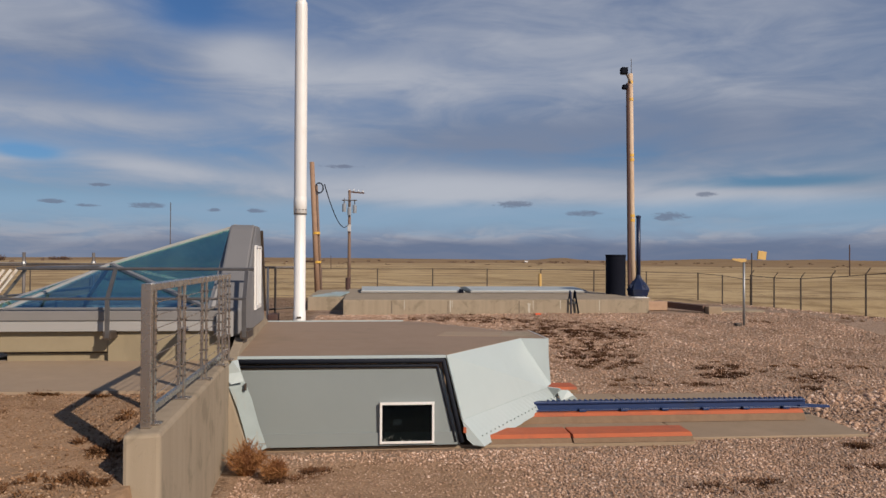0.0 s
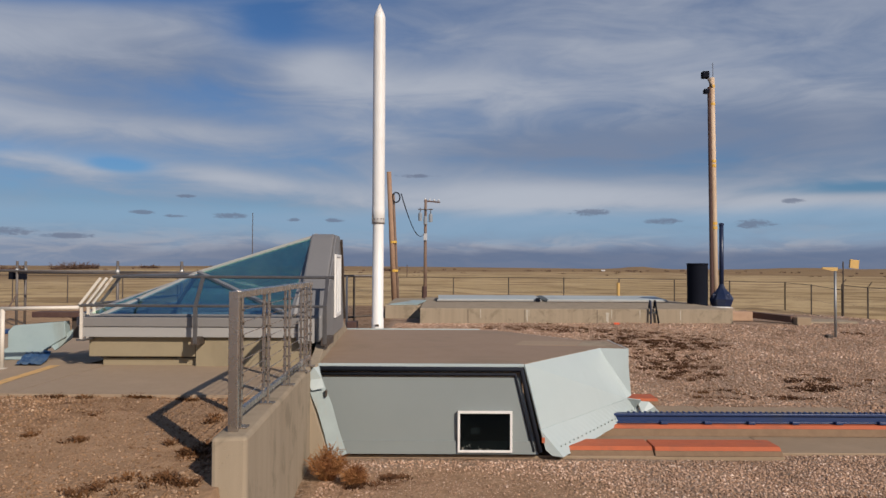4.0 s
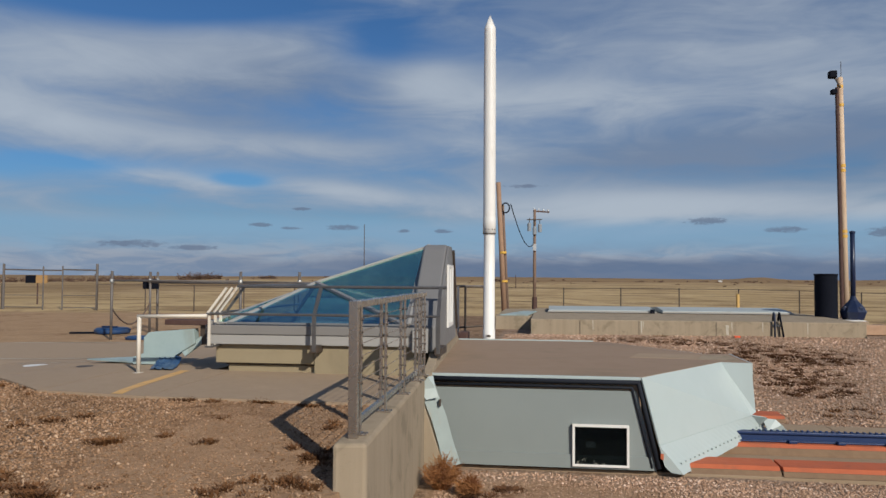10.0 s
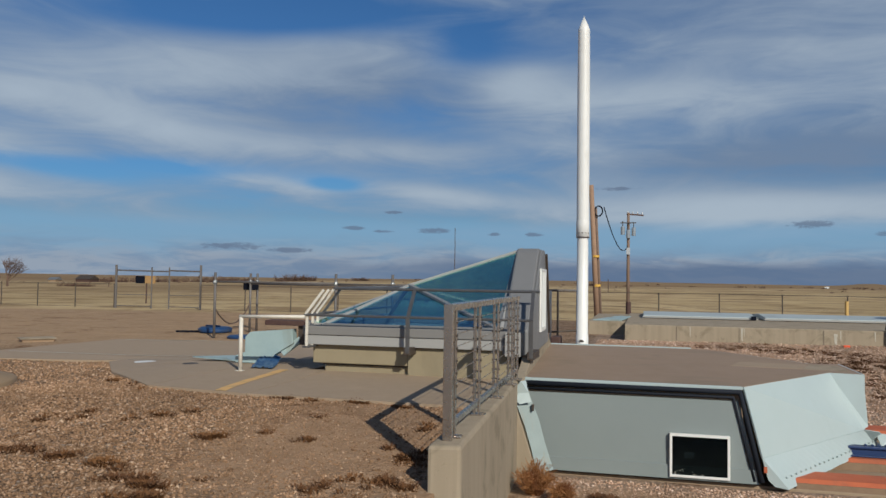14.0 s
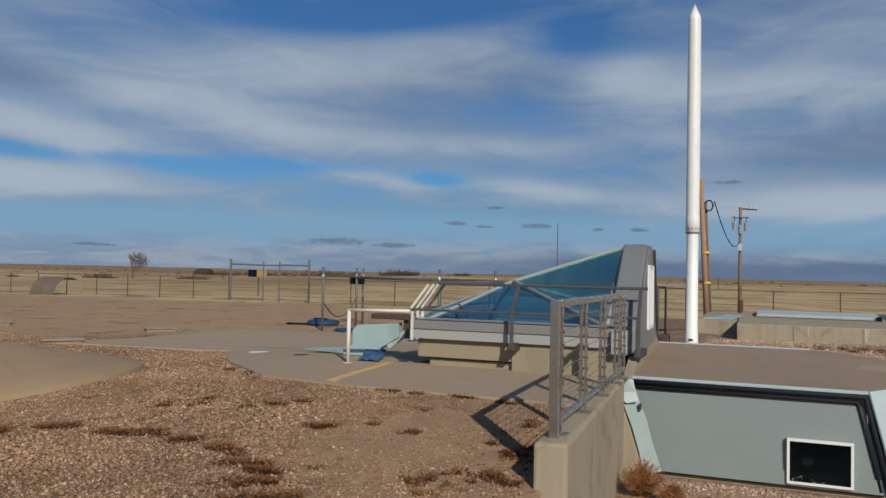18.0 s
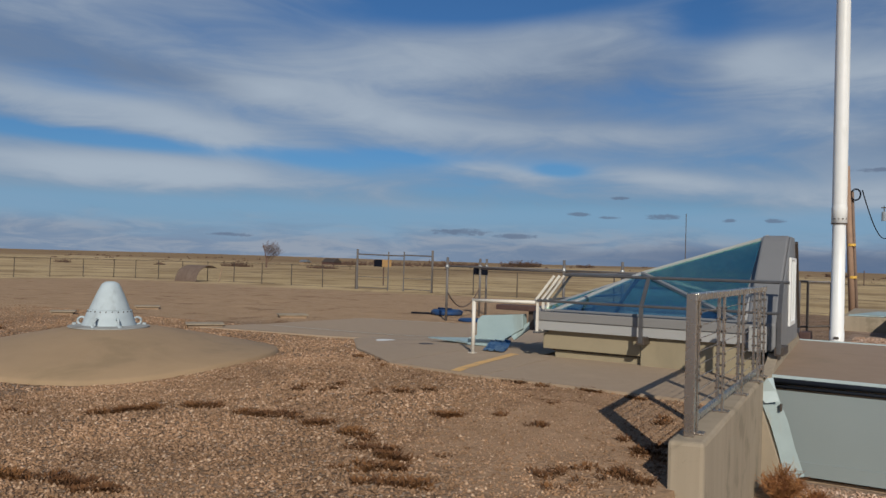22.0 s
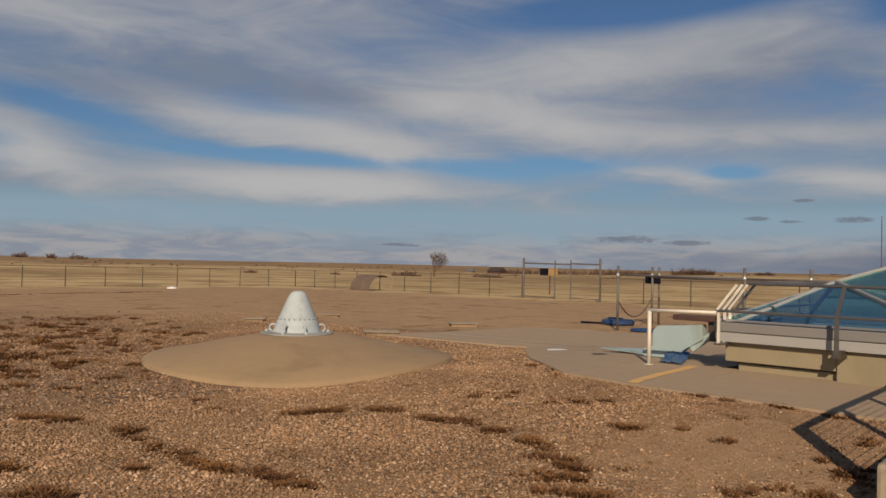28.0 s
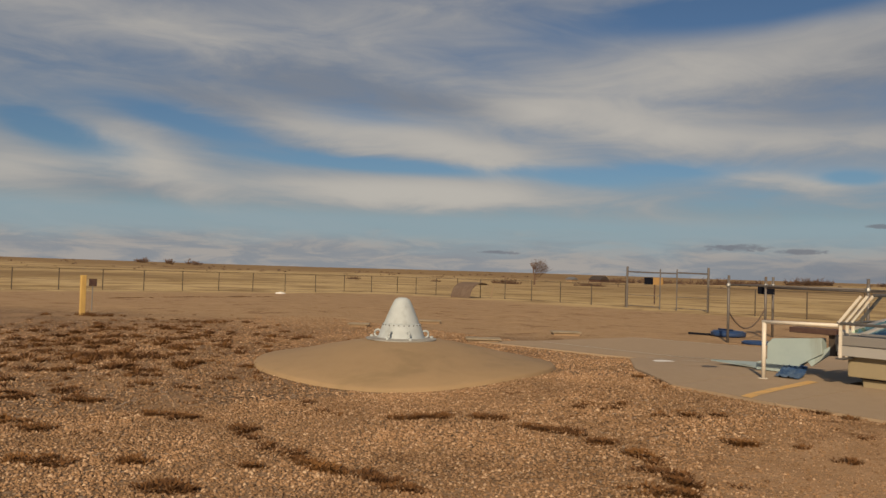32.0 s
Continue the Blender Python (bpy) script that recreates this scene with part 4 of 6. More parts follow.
# ---- runway rails ----
for k, (x0, x1, y0, y1) in enumerate(((1.60, 2.66, 9.82, 10.28), (2.675, 4.28, 9.80, 10.26), (2.2, 6.5, 10.96, 11.32), (2.3, 3.75, 13.45, 13.95))):
    p = thing("rail_pad", ((x0 + x1) / 2, y0, -0.8), "rust-orange painted rail bed plate on the concrete runway", "rail pad", "rail bed plates")
    up_by = 0.04 if k == 2 else 0.0
    wpart("base", prism([(x0, y0 - 0.03, -0.80), (x0, y0 + 0.02, -0.745 + up_by), (x0, y1, -0.745 + up_by), (x0, y1, -0.80)], (x1 - x0, 0, 0), 0.006), M["dirty_mortar"], p, "dirty mortar bed")
    wpart("top_plate", prism([(x0 + 0.01, y0 + 0.02, -0.744 + up_by), (x0 + 0.01, y0 + 0.07, -0.70 + up_by), (x0 + 0.01, y1, -0.695 + up_by), (x0 + 0.01, y1, -0.744 + up_by)], (x1 - x0 - 0.015, 0, 0), 0.006), M["orange"], p)
rail = thing("guide_rail", (4.8, 11.25, -0.8), "long navy-painted steel guide rail with cleats", "rail")
wpart("web", box(2.3, 6.62, 11.16, 11.22, -0.64, -0.553, 0.006), M["rail_blue"], rail)
wpart("flange", box(2.3, 6.62, 11.10, 11.30, -0.652, -0.634, 0.004), M["rail_blue"], rail)
wpart("head", box(2.3, 6.60, 11.13, 11.25, -0.553, -0.52, 0.006), M["rail_blue"], rail)
wpart("tail_plate", prism([(6.5, 11.1, -0.645), (7.05, 11.22, -0.68), (7.05, 11.3, -0.68), (6.5, 11.3, -0.645)], (0, 0, 0.03)), M["rail_blue"], rail)
for i in range(50):
    x = 2.66 + i * 0.079
    wpart("bolt", box(x, x + 0.026, 11.15, 11.2, -0.52, -0.497), M["rail_blue"], rail)
for i in range(6):
    x = 3.1 + i * 0.62
    wpart("cleat", box(x, x + 0.1, 11.03, 11.12, -0.652, -0.615, 0.006), M["rail_blue"], rail)


# ---- stainless guardrail on the wall ----
def guardrail():
    t = thing("guardrail", (-1.6, 7.6, 0.33), "brushed stainless guardrail with tensioned cables on the wall", "railing")
    x, top = -1.545, 1.365
    ys = (5.90, 6.95, 8.02, 9.06, 9.54)
    wpart("end_post", skewed(box(x - 0.040, x + 0.032, 5.74, 5.80, 0.33, top, 0.005)), M["steel"], t)
    for y in ys:
        p = wpart("post", skewed(box(x + 0.010, x + 0.028, y - 0.028, y + 0.028, 0.345, top - 0.05, 0.002)), M["steel"], t)
        sub("rear_plate", skewed(box(x - 0.034, x - 0.012, y - 0.028, y + 0.028, 0.345, top - 0.05, 0.002)), M["steel"], p, t)
        sub("base_plate", skewed(box(x - 0.05, x + 0.075, y - 0.05, y + 0.06, 0.331, 0.345, 0.003)), M["steel"], p, t)
    wpart("top_rail", skewed(box(x - 0.034, x + 0.034, 5.805, 9.60, top - 0.055, top, 0.006)), M["steel"], t)
    wpart("bottom_rail", skewed(box(x - 0.02, x + 0.02, 5.805, 9.60, 0.42, 0.465, 0.004)), M["steel"], t)
    for i in range(8):
        z = 0.53 + i * 0.098
        c = wpart("cable", skewed(rod((x - 0.001, 5.82, z), (x - 0.001, 9.59, z), 0.0035, seg=6)), M["steel"], t)
        for y in ys:
            sub("fitting", skewed(rod((x - 0.044, y - 0.004, z), (x + 0.040, y - 0.004, z), 0.009, seg=6)), M["dark_metal"], c, t)
    return t


guardrail()


# ---- glazed cover over the shaft ----
curb = thing("shaft_curb", (-3.4, 12.5, 0.2), "buff concrete curb of the shaft under the glass cover", "curb", kind="structure")
wpart("upper_curb", box(-4.82, -3.36, 10.66, 11.10, 0.31, 0.60, 0.012), M["curb"], curb)
wpart("upper_curb", box(-3.355, -1.80, 10.63, 11.10, 0.15, 0.60, 0.012), M["curb"], curb)
wpart("lower_curb", box(-4.66, -3.36, 10.74, 11.10, 0.05, 0.285, 0.012), M["curb"], curb)
# solid dark strip set in the slot to give its shade
wpart("shadow_gap", box(-4.70, -3.38, 10.76, 11.08, 0.285, 0.31), M["dark_metal"], curb, "dark strip for the shade in the slot")
wpart("rear_curb", box(-4.82, -1.80, 13.95, 14.20, 0.05, 0.60, 0.012), M["curb"], curb)
wpart("flank_curb", box(-4.82, -4.57, 11.105, 13.945, 0.05, 0.60, 0.012), M["curb"], curb)
# floor and rims coloured dark for the shade, as the panes block no sun
wpart("shaft_floor", box(-4.57, -1.85, 11.105, 13.945, -0.9, -0.8), M["shaft_shade"], curb, "steel shaft floor, coloured dark for the shade down there")
wpart("inner_rim", box(-4.5, -1.9, 11.15, 11.3, -0.8, 0.30), M["shaft_shade"], curb)
wpart("inner_rim", box(-4.56, -4.50, 11.11, 13.94, -0.8, 0.58), M["shaft_shade"], curb)
wpart("inner_rim", box(-4.5, -1.9, 13.8, 13.94, -0.8, 0.58), M["shaft_shade"], curb)
flank = prism([(-1.66, 9.65, -1.0), (-1.66, 9.65, 0.33), (-1.66, 10.4, 0.45), (-1.66, 11.0, 0.62), (-1.66, 14.0, 0.62), (-1.66, 15.3, 0.33), (-1.66, 15.3, -1.0)], (0.12, 0, 0), 0.008)
bmesh.ops.transform(flank, matrix=Matrix.Translation((-1.55, 9.65, 0)) @ Matrix.Rotation(radians(3.1), 4, "Z") @ Matrix.Translation((1.55, -9.65, 0)), verts=flank.verts[:])
wpart("side_curb", flank, M["concrete_wall"], curb, "concrete flank beside the closure")


def skylight():
    t = thing("glass_skylight", (-3.4, 12.5, 0.6), "faceted teal glass cover in grey aluminium over the shaft", "skylight")
    FL, FR = Vector((-4.64, 10.62, 0.86)), Vector((-2.05, 10.62, 0.86))
    BL, BR = Vector((-4.86, 14.38, 0.86)), Vector((-2.12, 14.38, 0.86))
    MID, PEAK = Vector((-3.91, 12.5, 1.44)), Vector((-2.07, 12.5, 2.02))
    # box frame: fascia below, sill above
    for x0, x1, y0, y1 in ((-4.92, -1.70, 10.56, 10.72), (-4.92, -1.86, 14.28, 14.44), (-4.92, -4.76, 10.725, 14.275)):
        wpart("fascia", box(x0, x1, y0, y1, 0.585, 0.722, 0.006), M["fascia"], t, "pale grey lower fascia")
        wpart("sill", box(x0 - 0.02, x1 + 0.01, y0 - 0.02, y1 + 0.02, 0.726, 0.855, 0.01), M["aluminium"], t)
    def inset(tri, by=0.03):
        """Pull a pane's corners in, under the glazing bars."""
        mid = (tri[0] + tri[1] + tri[2]) / 3
        return [p + (mid - p).normalized() * by for p in tri]

    for tri in ((FL, FR, MID), (MID, FR, PEAK), (BR, BL, MID), (BR, MID, PEAK)):
        # front pane gets the tint that carries the sky's reflection
        p = wpart("pane", slab_between(inset(tri), 0.008), M["blue_glass" if FR in tri and MID in tri and FL in tri else "glass"], t, "glass pane tinted blue for the sky mirrored in it" if FR in tri and FL in tri else "teal tinted glass pane")
        p.visible_shadow = False
    for a, b, w in ((MID, FL, 0.05), (MID, FR, 0.085), (MID, BL, 0.06), (MID, BR, 0.06), (MID, PEAK, 0.035), (FR, PEAK, 0.06), (FL, FR, 0.05), (FL, BL, 0.05)):
        # sunlit bars take a paler grey than the rest, light put into the colour
        back = b in (BL, BR, FL) or b == PEAK and a == MID
        wpart("glazing_bar", bar(a + Vector((0, 0, 0.012)), b + Vector((0, 0, 0.012)), w, 0.045), M["fascia" if back else "bar_metal"], t, "glazing bar in a paler grey for the sun on it" if back else "")
    # shallow side light between the two hips, with a small vent frame in it
    SL, SQ = Vector((-4.88, 10.66, 0.88)), Vector((-4.34, 13.2, 1.32))
    p = wpart("pane", prism([SL, FL, MID, SQ], (0, 0, -0.008)), M["glass"], t, "pale reflecting side pane")
    p.visible_shadow = False
    # these two bars get the same sunlit grey
    wpart("glazing_bar", bar(SL, SQ, 0.10, 0.05), M["fascia"], t, "glazing bar in a paler grey for the sun on it")
    wpart("glazing_bar", bar(SL, FL, 0.08, 0.05), M["fascia"], t, "glazing bar in a paler grey for the sun on it")
    for u0, u1, v0, v1 in ((0.20, 0.24, 0.1, 0.9), (0.42, 0.46, 0.1, 0.9), (0.20, 0.46, 0.1, 0.22), (0.20, 0.46, 0.78, 0.9), (0.62, 0.65, 0.0, 1.0)):
        q = [SL.lerp(SQ, u).lerp(FL.lerp(MID, u), v) + Vector((0, 0, 0.006)) for u, v in ((u0, v0), (u1, v0), (u1, v1), (u0, v1))]
        wpart("vent_frame", prism(q, (0, 0, 0.02)), M["fascia"], t, "pale vent frame")
    # tall end frame with slanting shoulders, its face a little askew
    lean = Matrix.Translation((-1.64, 10.6, 0)) @ Matrix.Rotation(radians(2.0), 4, "Z") @ Matrix.Translation((1.64, -10.6, 0))

    def end(bm):
        bmesh.ops.transform(bm, matrix=lean, verts=bm.verts[:])
        return bm

    prof = [(10.56, 0.52), (10.56, 0.88), (12.02, 1.99), (12.16, 2.06), (12.58, 2.06), (12.72, 1.98), (13.02, 1.45), (13.42, 0.70), (13.42, 0.52)]
    wpart("end_frame", end(prism([(-1.985, y, z) for y, z in prof], (0.36, 0, 0), 0.03)), M["end_metal"], t, "grey metal end frame with slanted shoulders")
    wpart("end_cap", end(prism([(-1.622, y * 0.985 + 12.3 * 0.015, z * 0.985 + 0.012) for y, z in prof], (0.03, 0, 0), 0.008)), M["end_metal"], t)
    wpart("edge_trim", bar(FR + Vector((0.05, -0.02, 0.03)), PEAK + Vector((0.05, -0.02, 0.04)), 0.05, 0.05), M["fascia"], t)
    win = wpart("window", end(box(-1.591, -1.587, 11.80, 12.56, 0.84, 1.70)), M["dark_glass"], t, "end window in a white frame")
    for y0, y1, a0, a1 in ((11.76, 11.90, 0.78, 1.74), (12.14, 12.24, 0.84, 1.70), (12.48, 12.60, 0.78, 1.74), (11.90, 12.48, 1.70, 1.74), (11.90, 12.48, 0.78, 0.84)):
        sub("frame", end(box(-1.590, -1.560, y0, y1, a0, a1, 0.004)), M["white"], win, t)
    wpart("rear_flashing", end(bar((-1.58, 12.72, 1.98), (-1.58, 13.44, 0.68), 0.05, 0.07)), M["dark_metal"], t, "dark flashing edge")
    wpart("corner_box", box(-1.93, -1.72, 10.46, 10.545, 0.52, 0.84, 0.006), M["fascia"], t, "pale corner box")
    return t


skylight()


def cover_rail():
    t = thing("cover_railing", (-3.3, 10.3, 0.5), "stainless railing bent back over the glass cover", "railing")
    y = 10.36
    bent = lambda x: [(x, y, 0.52), (x, y, 1.02), (x - 0.03, y + 0.42, 1.39)]  # noqa: E731
    for x in (-3.28, -1.56):
        p = wpart("post", bar(bent(x)[0], bent(x)[1], 0.055, 0.03), M["dull_steel"], t)
        sub("arm", bar(bent(x)[1], bent(x)[2], 0.05, 0.03), M["dull_steel"], p, t)
        sub("bracket", box(x - 0.05, x + 0.05, y - 0.01, 10.86, 0.50, 0.60, 0.004), M["dark_metal"], p, t)
    wpart("mid_rail", rod((-4.8, y, 1.02), (-1.56, y, 1.02), 0.018), M["dull_steel"], t)
    wpart("top_rail", rod((-4.55, y + 0.42, 1.40), (-1.5, y + 0.42, 1.40), 0.021), M["dull_steel"], t)
    wpart("side_rail", rod((-4.55, y + 0.42, 1.40), (-4.55, 14.2, 1.40), 0.021), M["dull_steel"], t)
    wpart("side_rail", rod((-4.83, y, 1.02), (-4.83, 14.5, 1.02), 0.018), M["dull_steel"], t)
    for yy, mat in ((y + 0.02, "white_pipe"), (y + 0.22, "white_pipe"), (y + 0.40, "white_pipe"), (y + 0.66, "dull_steel")):
        p = wpart("post", box(-4.818, -4.782, yy - 0.016, yy + 0.016, 0.56, 1.02, 0.004), M[mat], t, "white painted post" if mat == "white_pipe" else "")
        sub("arm", bar((-4.83, yy, 1.02), (-4.56, yy + 0.02, 1.385), 0.03, 0.036), M[mat], p, t)
    wpart("foot", box(-4.85, -4.74, y - 0.02, 10.8, 0.55, 0.575, 0.004), M["dull_steel"], t)
    return t


cover_rail()

white_rail = thing("pipe_rail", (-5.8, 10.3, 0.18), "chipped white painted pipe rail beside the glass cover", "railing")
wpart("post", rod((-5.79, 10.28, 0.19), (-5.79, 10.28, 0.97), 0.029, seg=12), M["white_pipe"], white_rail, smooth=True)
wpart("rail", rod((-5.82, 10.28, 0.975), (-4.80, 10.30, 0.995), 0.025, seg=12), M["white_pipe"], white_rail, smooth=True)
wpart("base_plate", box(-5.84, -5.74, 10.23, 10.33, 0.185, 0.194, 0.003), M["white_pipe"], white_rail)

plates = thing("steel_plate", (-6.0, 11.4, 0.2), "thick mint steel plate lying notched against the curb", "steel plate")
wpart("plate", prism([(-6.42, 11.25, 0.19), (-6.42, 11.25, 0.30), (-6.25, 11.25, 0.36), (-6.25, 11.25, 0.60), (-6.17, 11.25, 0.68), (-5.44, 11.25, 0.745), (-5.42, 11.25, 0.52), (-5.74, 11.25, 0.33), (-5.82, 11.25, 0.19)], (0, 0.16, 0), 0.008), M["mint_dull"], plates)
wpart("brace", bar((-5.62, 11.3, 0.36), (-5.15, 11.35, 0.72), 0.06, 0.10), M["mint_dull"], plates)
wpart("post", box(-5.36, -5.26, 11.3, 11.42, 0.5, 0.82, 0.006), M["dark_metal"], plates)
beam = tagged(link("timber_beam", box(-5.90, -5.22, 11.22, 11.5, 0.80, 0.88, 0.01), M["dark_timber"]), "dark brown timber block resting on the steel plate", "timber beam")
tarp_bm = bmesh.new()
bmesh.ops.create_grid(tarp_bm, x_segments=12, y_segments=12, size=0.5)
for v in tarp_bm.verts:
    u, w = v.co.x, v.co.y
    v.co = Vector((-5.72 + u * 0.36 - w * 0.22, 10.95 + w * 0.74, 0.205 + 0.15 * max(0, w + 0.2) ** 1.5 + 0.07 * abs(noise.noise((u * 6, w * 6, 1)))))
tagged(link("tarpaulin", tarp_bm, M["tarp"], smooth=True), "crumpled blue tarpaulin on the concrete apron", "tarpaulin")
flatplate = prism([(-7.55, 11.85, 0.17), (-6.3, 11.35, 0.185), (-6.05, 11.95, 0.19), (-6.75, 12.35, 0.18)], (0, 0, 0.018))
tagged(link("steel_sheet", flatplate, M["mint_dull"]), "flat mint steel sheet lying on the apron", "steel sheet")

# ---- tall white antenna mast ----
mast = thing("antenna_mast", (-1.29, 15.75, 0.27), "tall white cylindrical antenna mast with a pointed tip", "antenna")
X, Y = -1.29, 15.75
wpart("base_section", lathe([(0.122, 0.27), (0.122, 0.50), (0.113, 0.505), (0.112, 2.42)], 28, at=(X, Y, 0)), M["white"], mast, smooth=True)
wpart("collar", lathe([(0.112, 2.42), (0.131, 2.425), (0.132, 2.72), (0.125, 2.78)], 28, at=(X, Y, 0)), M["white"], mast, smooth=True)
wpart("shaft", lathe([(0.125, 2.78), (0.125, 5.5), (0.118, 6.62)], 28, at=(X, Y, 0)), M["white"], mast, smooth=True)
wpart("tip", lathe([(0.118, 6.62), (0.112, 6.66), (0.0, 6.93)], 28, at=(X, Y, 0)), M["white"], mast, smooth=True)
wpart("seam_ring", lathe([(0.1325, 2.425), (0.1335, 2.435), (0.1325, 2.445)], 28, at=(X, Y, 0)), M["dark_metal"], mast)
for a in (-120, -90, -60, -30):
    q = radians(a)
    wpart("bolt", rod((X + 0.128 * math.cos(q), Y + 0.128 * math.sin(q), 2.52), (X + 0.138 * math.cos(q), Y + 0.138 * math.sin(q), 2.52), 0.012, seg=8), M["dark_metal"], mast)
wpart("plate", box(X - 0.04, X + 0.04, Y - 0.132, Y - 0.125, 0.36, 0.40), M["dark_metal"], mast, "small dark data plate")

# ---- cone antenna on its mound ----
CX, CY = -10.97, 7.84
MX, MY = CX + 0.06, CY + 0.07
mound = thing("mound", (CX, CY, 0), "smooth tan concrete mound under the cone antenna", "mound", kind="structure")
cap_bm = lathe([(2.52, -0.30), (2.52, -0.01), (2.48, 0.02), (2.0, 0.105), (1.5, 0.21), (1.0, 0.305), (0.64, 0.366), (0.0, 0.368)], 72, at=(MX, MY, 0))
for v in cap_bm.verts:
    r = math.hypot(v.co.x - MX, v.co.y - MY)
    v.co.z += float(sm(1.2, 2.6, r)) * (H(v.co.x, v.co.y) + 0.05)
wpart("cap", cap_bm, M["mound"], mound, smooth=True)
cone = thing("cone_antenna", (CX, CY, 0.368), "pale grey riveted cone antenna housing with lifting lugs", "antenna")
wpart("shell", lathe([(0.302, 0.642), (0.272, 0.72), (0.203, 0.885), (0.150, 1.0), (0.122, 1.045), (0.07, 1.075), (0.0, 1.08)], 36, at=(CX, CY, 0)), M["cone"], cone, smooth=True)
wpart("skirt", lathe([(0.42, 0.375), (0.39, 0.43), (0.35, 0.54), (0.322, 0.635), (0.304, 0.64)], 36, at=(CX, CY, 0)), M["cone"], cone, smooth=True)
wpart("flange", lathe([(0.0, 0.368), (0.60, 0.368), (0.60, 0.386), (0.42, 0.404)], 36, at=(CX, CY, 0)), M["cone_base"], cone)
for i in range(24):
    q = 2 * math.pi * i / 24
    c, s = math.cos(q), math.sin(q)
    wpart("rivet", rod((CX + 0.318 * c, CY + 0.318 * s, 0.615), (CX + 0.336 * c, CY + 0.336 * s, 0.615), 0.011, seg=6), M["dark_metal"], cone)
for a in (-140, -62, -20, 60, 140):
    q = radians(a)
    c, s = math.cos(q), math.sin(q)
    ring = [(CX + c * (0.41 + 0.06 * math.cos(k)), CY + s * (0.41 + 0.06 * math.cos(k)), 0.455 + 0.06 * math.sin(k)) for k in [2 * math.pi * j / 12 for j in range(13)]]
    wpart("lug", tube(ring, 0.018, 6), M["cone"], cone, smooth=True)
    wpart("bolt", rod((CX + 0.52 * c, CY + 0.52 * s, 0.384), (CX + 0.52 * c, CY + 0.52 * s, 0.425), 0.03, seg=6), M["cone"], cone)

# ---- low vault covers on the yard ----
for x, y, w, d in ((-13.4, 12.0, 0.72, 0.5), (-14.0, 15.5, 0.68, 0.5), (-18.2, 11.8, 0.5, 0.4), (-18.7, 14.7, 0.6, 0.4)):
    z = H(x, y)
    v = thing("vault_cover", (x, y, z), "low grey hatch cover on a timber frame", "hatch cover", "hatch covers on the yard")
    m = Matrix.Translation((x, y, 0)) @ Matrix.Rotation(radians(50), 4, "Z") @ Matrix.Translation((-x, -y, 0))
    for n, b, mat in (("frame", box(x - w / 2, x + w / 2, y - d / 2, y + d / 2, z - 0.05, z + 0.06, 0.01), "timber"), ("lid", box(x - w / 2 - 0.04, x + w / 2 + 0.04, y - d / 2 - 0.04, y + d / 2 + 0.04, z + 0.062, z + 0.088, 0.006), "concrete_wall")):
        bmesh.ops.transform(b, matrix=m, verts=b.verts[:])
        wpart(n, b, M[mat], v)

# ---- things on and round the vault ----
for x0, x1, y0, y1, z in ((-0.1, 3.35, 26.2, 29.4, 0.40), (3.6, 7.6, 26.2, 29.4, 0.40)):
    hch = thing("access_hatch", ((x0 + x1) / 2, 27.5, z), "long pale blue-grey sheet metal hatch on the vault slab", "hatch", "sheet metal hatches")
    wpart("cover", prism([(x0, y0, z + 0.01), (x0, y0, z + 0.10), (x0, (y0 + y1) / 2, z + 0.17), (x0, y1, z + 0.10), (x0, y1, z + 0.01)], (x1 - x0, 0, 0), 0.01), M["hatch_pale"], hch)
    wpart("edge_strip", box(x0 - 0.03, x1 + 0.03, y0 - 0.05, y0 - 0.005, z + 0.02, z + 0.07, 0.004), M["fascia"], hch)
    if x0 < 1:
        wpart("hasp", box((x0 + x1) / 2 + 1.55, (x0 + x1) / 2 + 1.7, y0 - 0.12, y0 - 0.055, z + 0.01, z + 0.14, 0.006), M["black"], hch)
tagged(link("steel_sheet", prism([(-1.6, 24.4, 0.37), (-0.75, 24.5, 0.37), (-0.5, 26.4, 0.41), (-0.95, 26.4, 0.41)], (0, 0, 0.03)), M["mint_dull"]), "pale blue-grey sheet lying on the vault slab", "steel sheet")
for x, mat, dx in ((5.78, "navy", 0.0), (5.92, "black", 0.1)):
    cd = thing("conduit", (x, 21.94, 0.0), "dark conduit bent over the slab edge", "conduit", "conduits at the slab")
    wpart("pipe", tube([(x + dx + 0.12, 21.90, -0.1), (x + 0.12, 21.92, 0.50), (x + 0.12, 21.94, 0.60), (x + 0.12, 22.02, 0.64), (x + 0.12, 22.12, 0.42)], 0.026, 8), M[mat], cd, smooth=True)
    wpart("clip", box(x + 0.07, x + 0.17, 21.955, 21.998, 0.28, 0.33), M["galvanised"], cd)
drum = thing("vent_drum", (8.4, 25.5, 0.4), "tall matt black cylindrical vent drum on the slab end", "drum")
wpart("shell", lathe([(0.0, 0.31), (0.33, 0.31), (0.33, 1.66), (0.345, 1.68), (0.345, 1.72), (0.30, 1.725), (0.0, 1.70)], 32, at=(8.4, 25.5, 0)), M["black"], drum, smooth=False)
blu = thing("hoist_mast", (9.2, 25.5, 0.4), "navy-painted mast on a faceted steel foot", "mast")
wpart("pole", rod((9.19, 25.5, 0.85), (9.19, 25.5, 3.03), 0.075, 0.07, 14), M["navy"], blu, smooth=True)
wpart("pole_cap", lathe([(0.085, 2.98), (0.085, 3.04), (0.0, 3.06)], 14, at=(9.19, 25.5, 0)), M["navy"], blu)
wpart("foot", lathe([(0.30, 0.30), (0.34, 0.40), (0.40, 0.56), (0.32, 0.70), (0.12, 0.92), (0.075, 1.05)], 8, at=(9.19, 25.5, 0)), M["navy"], blu)
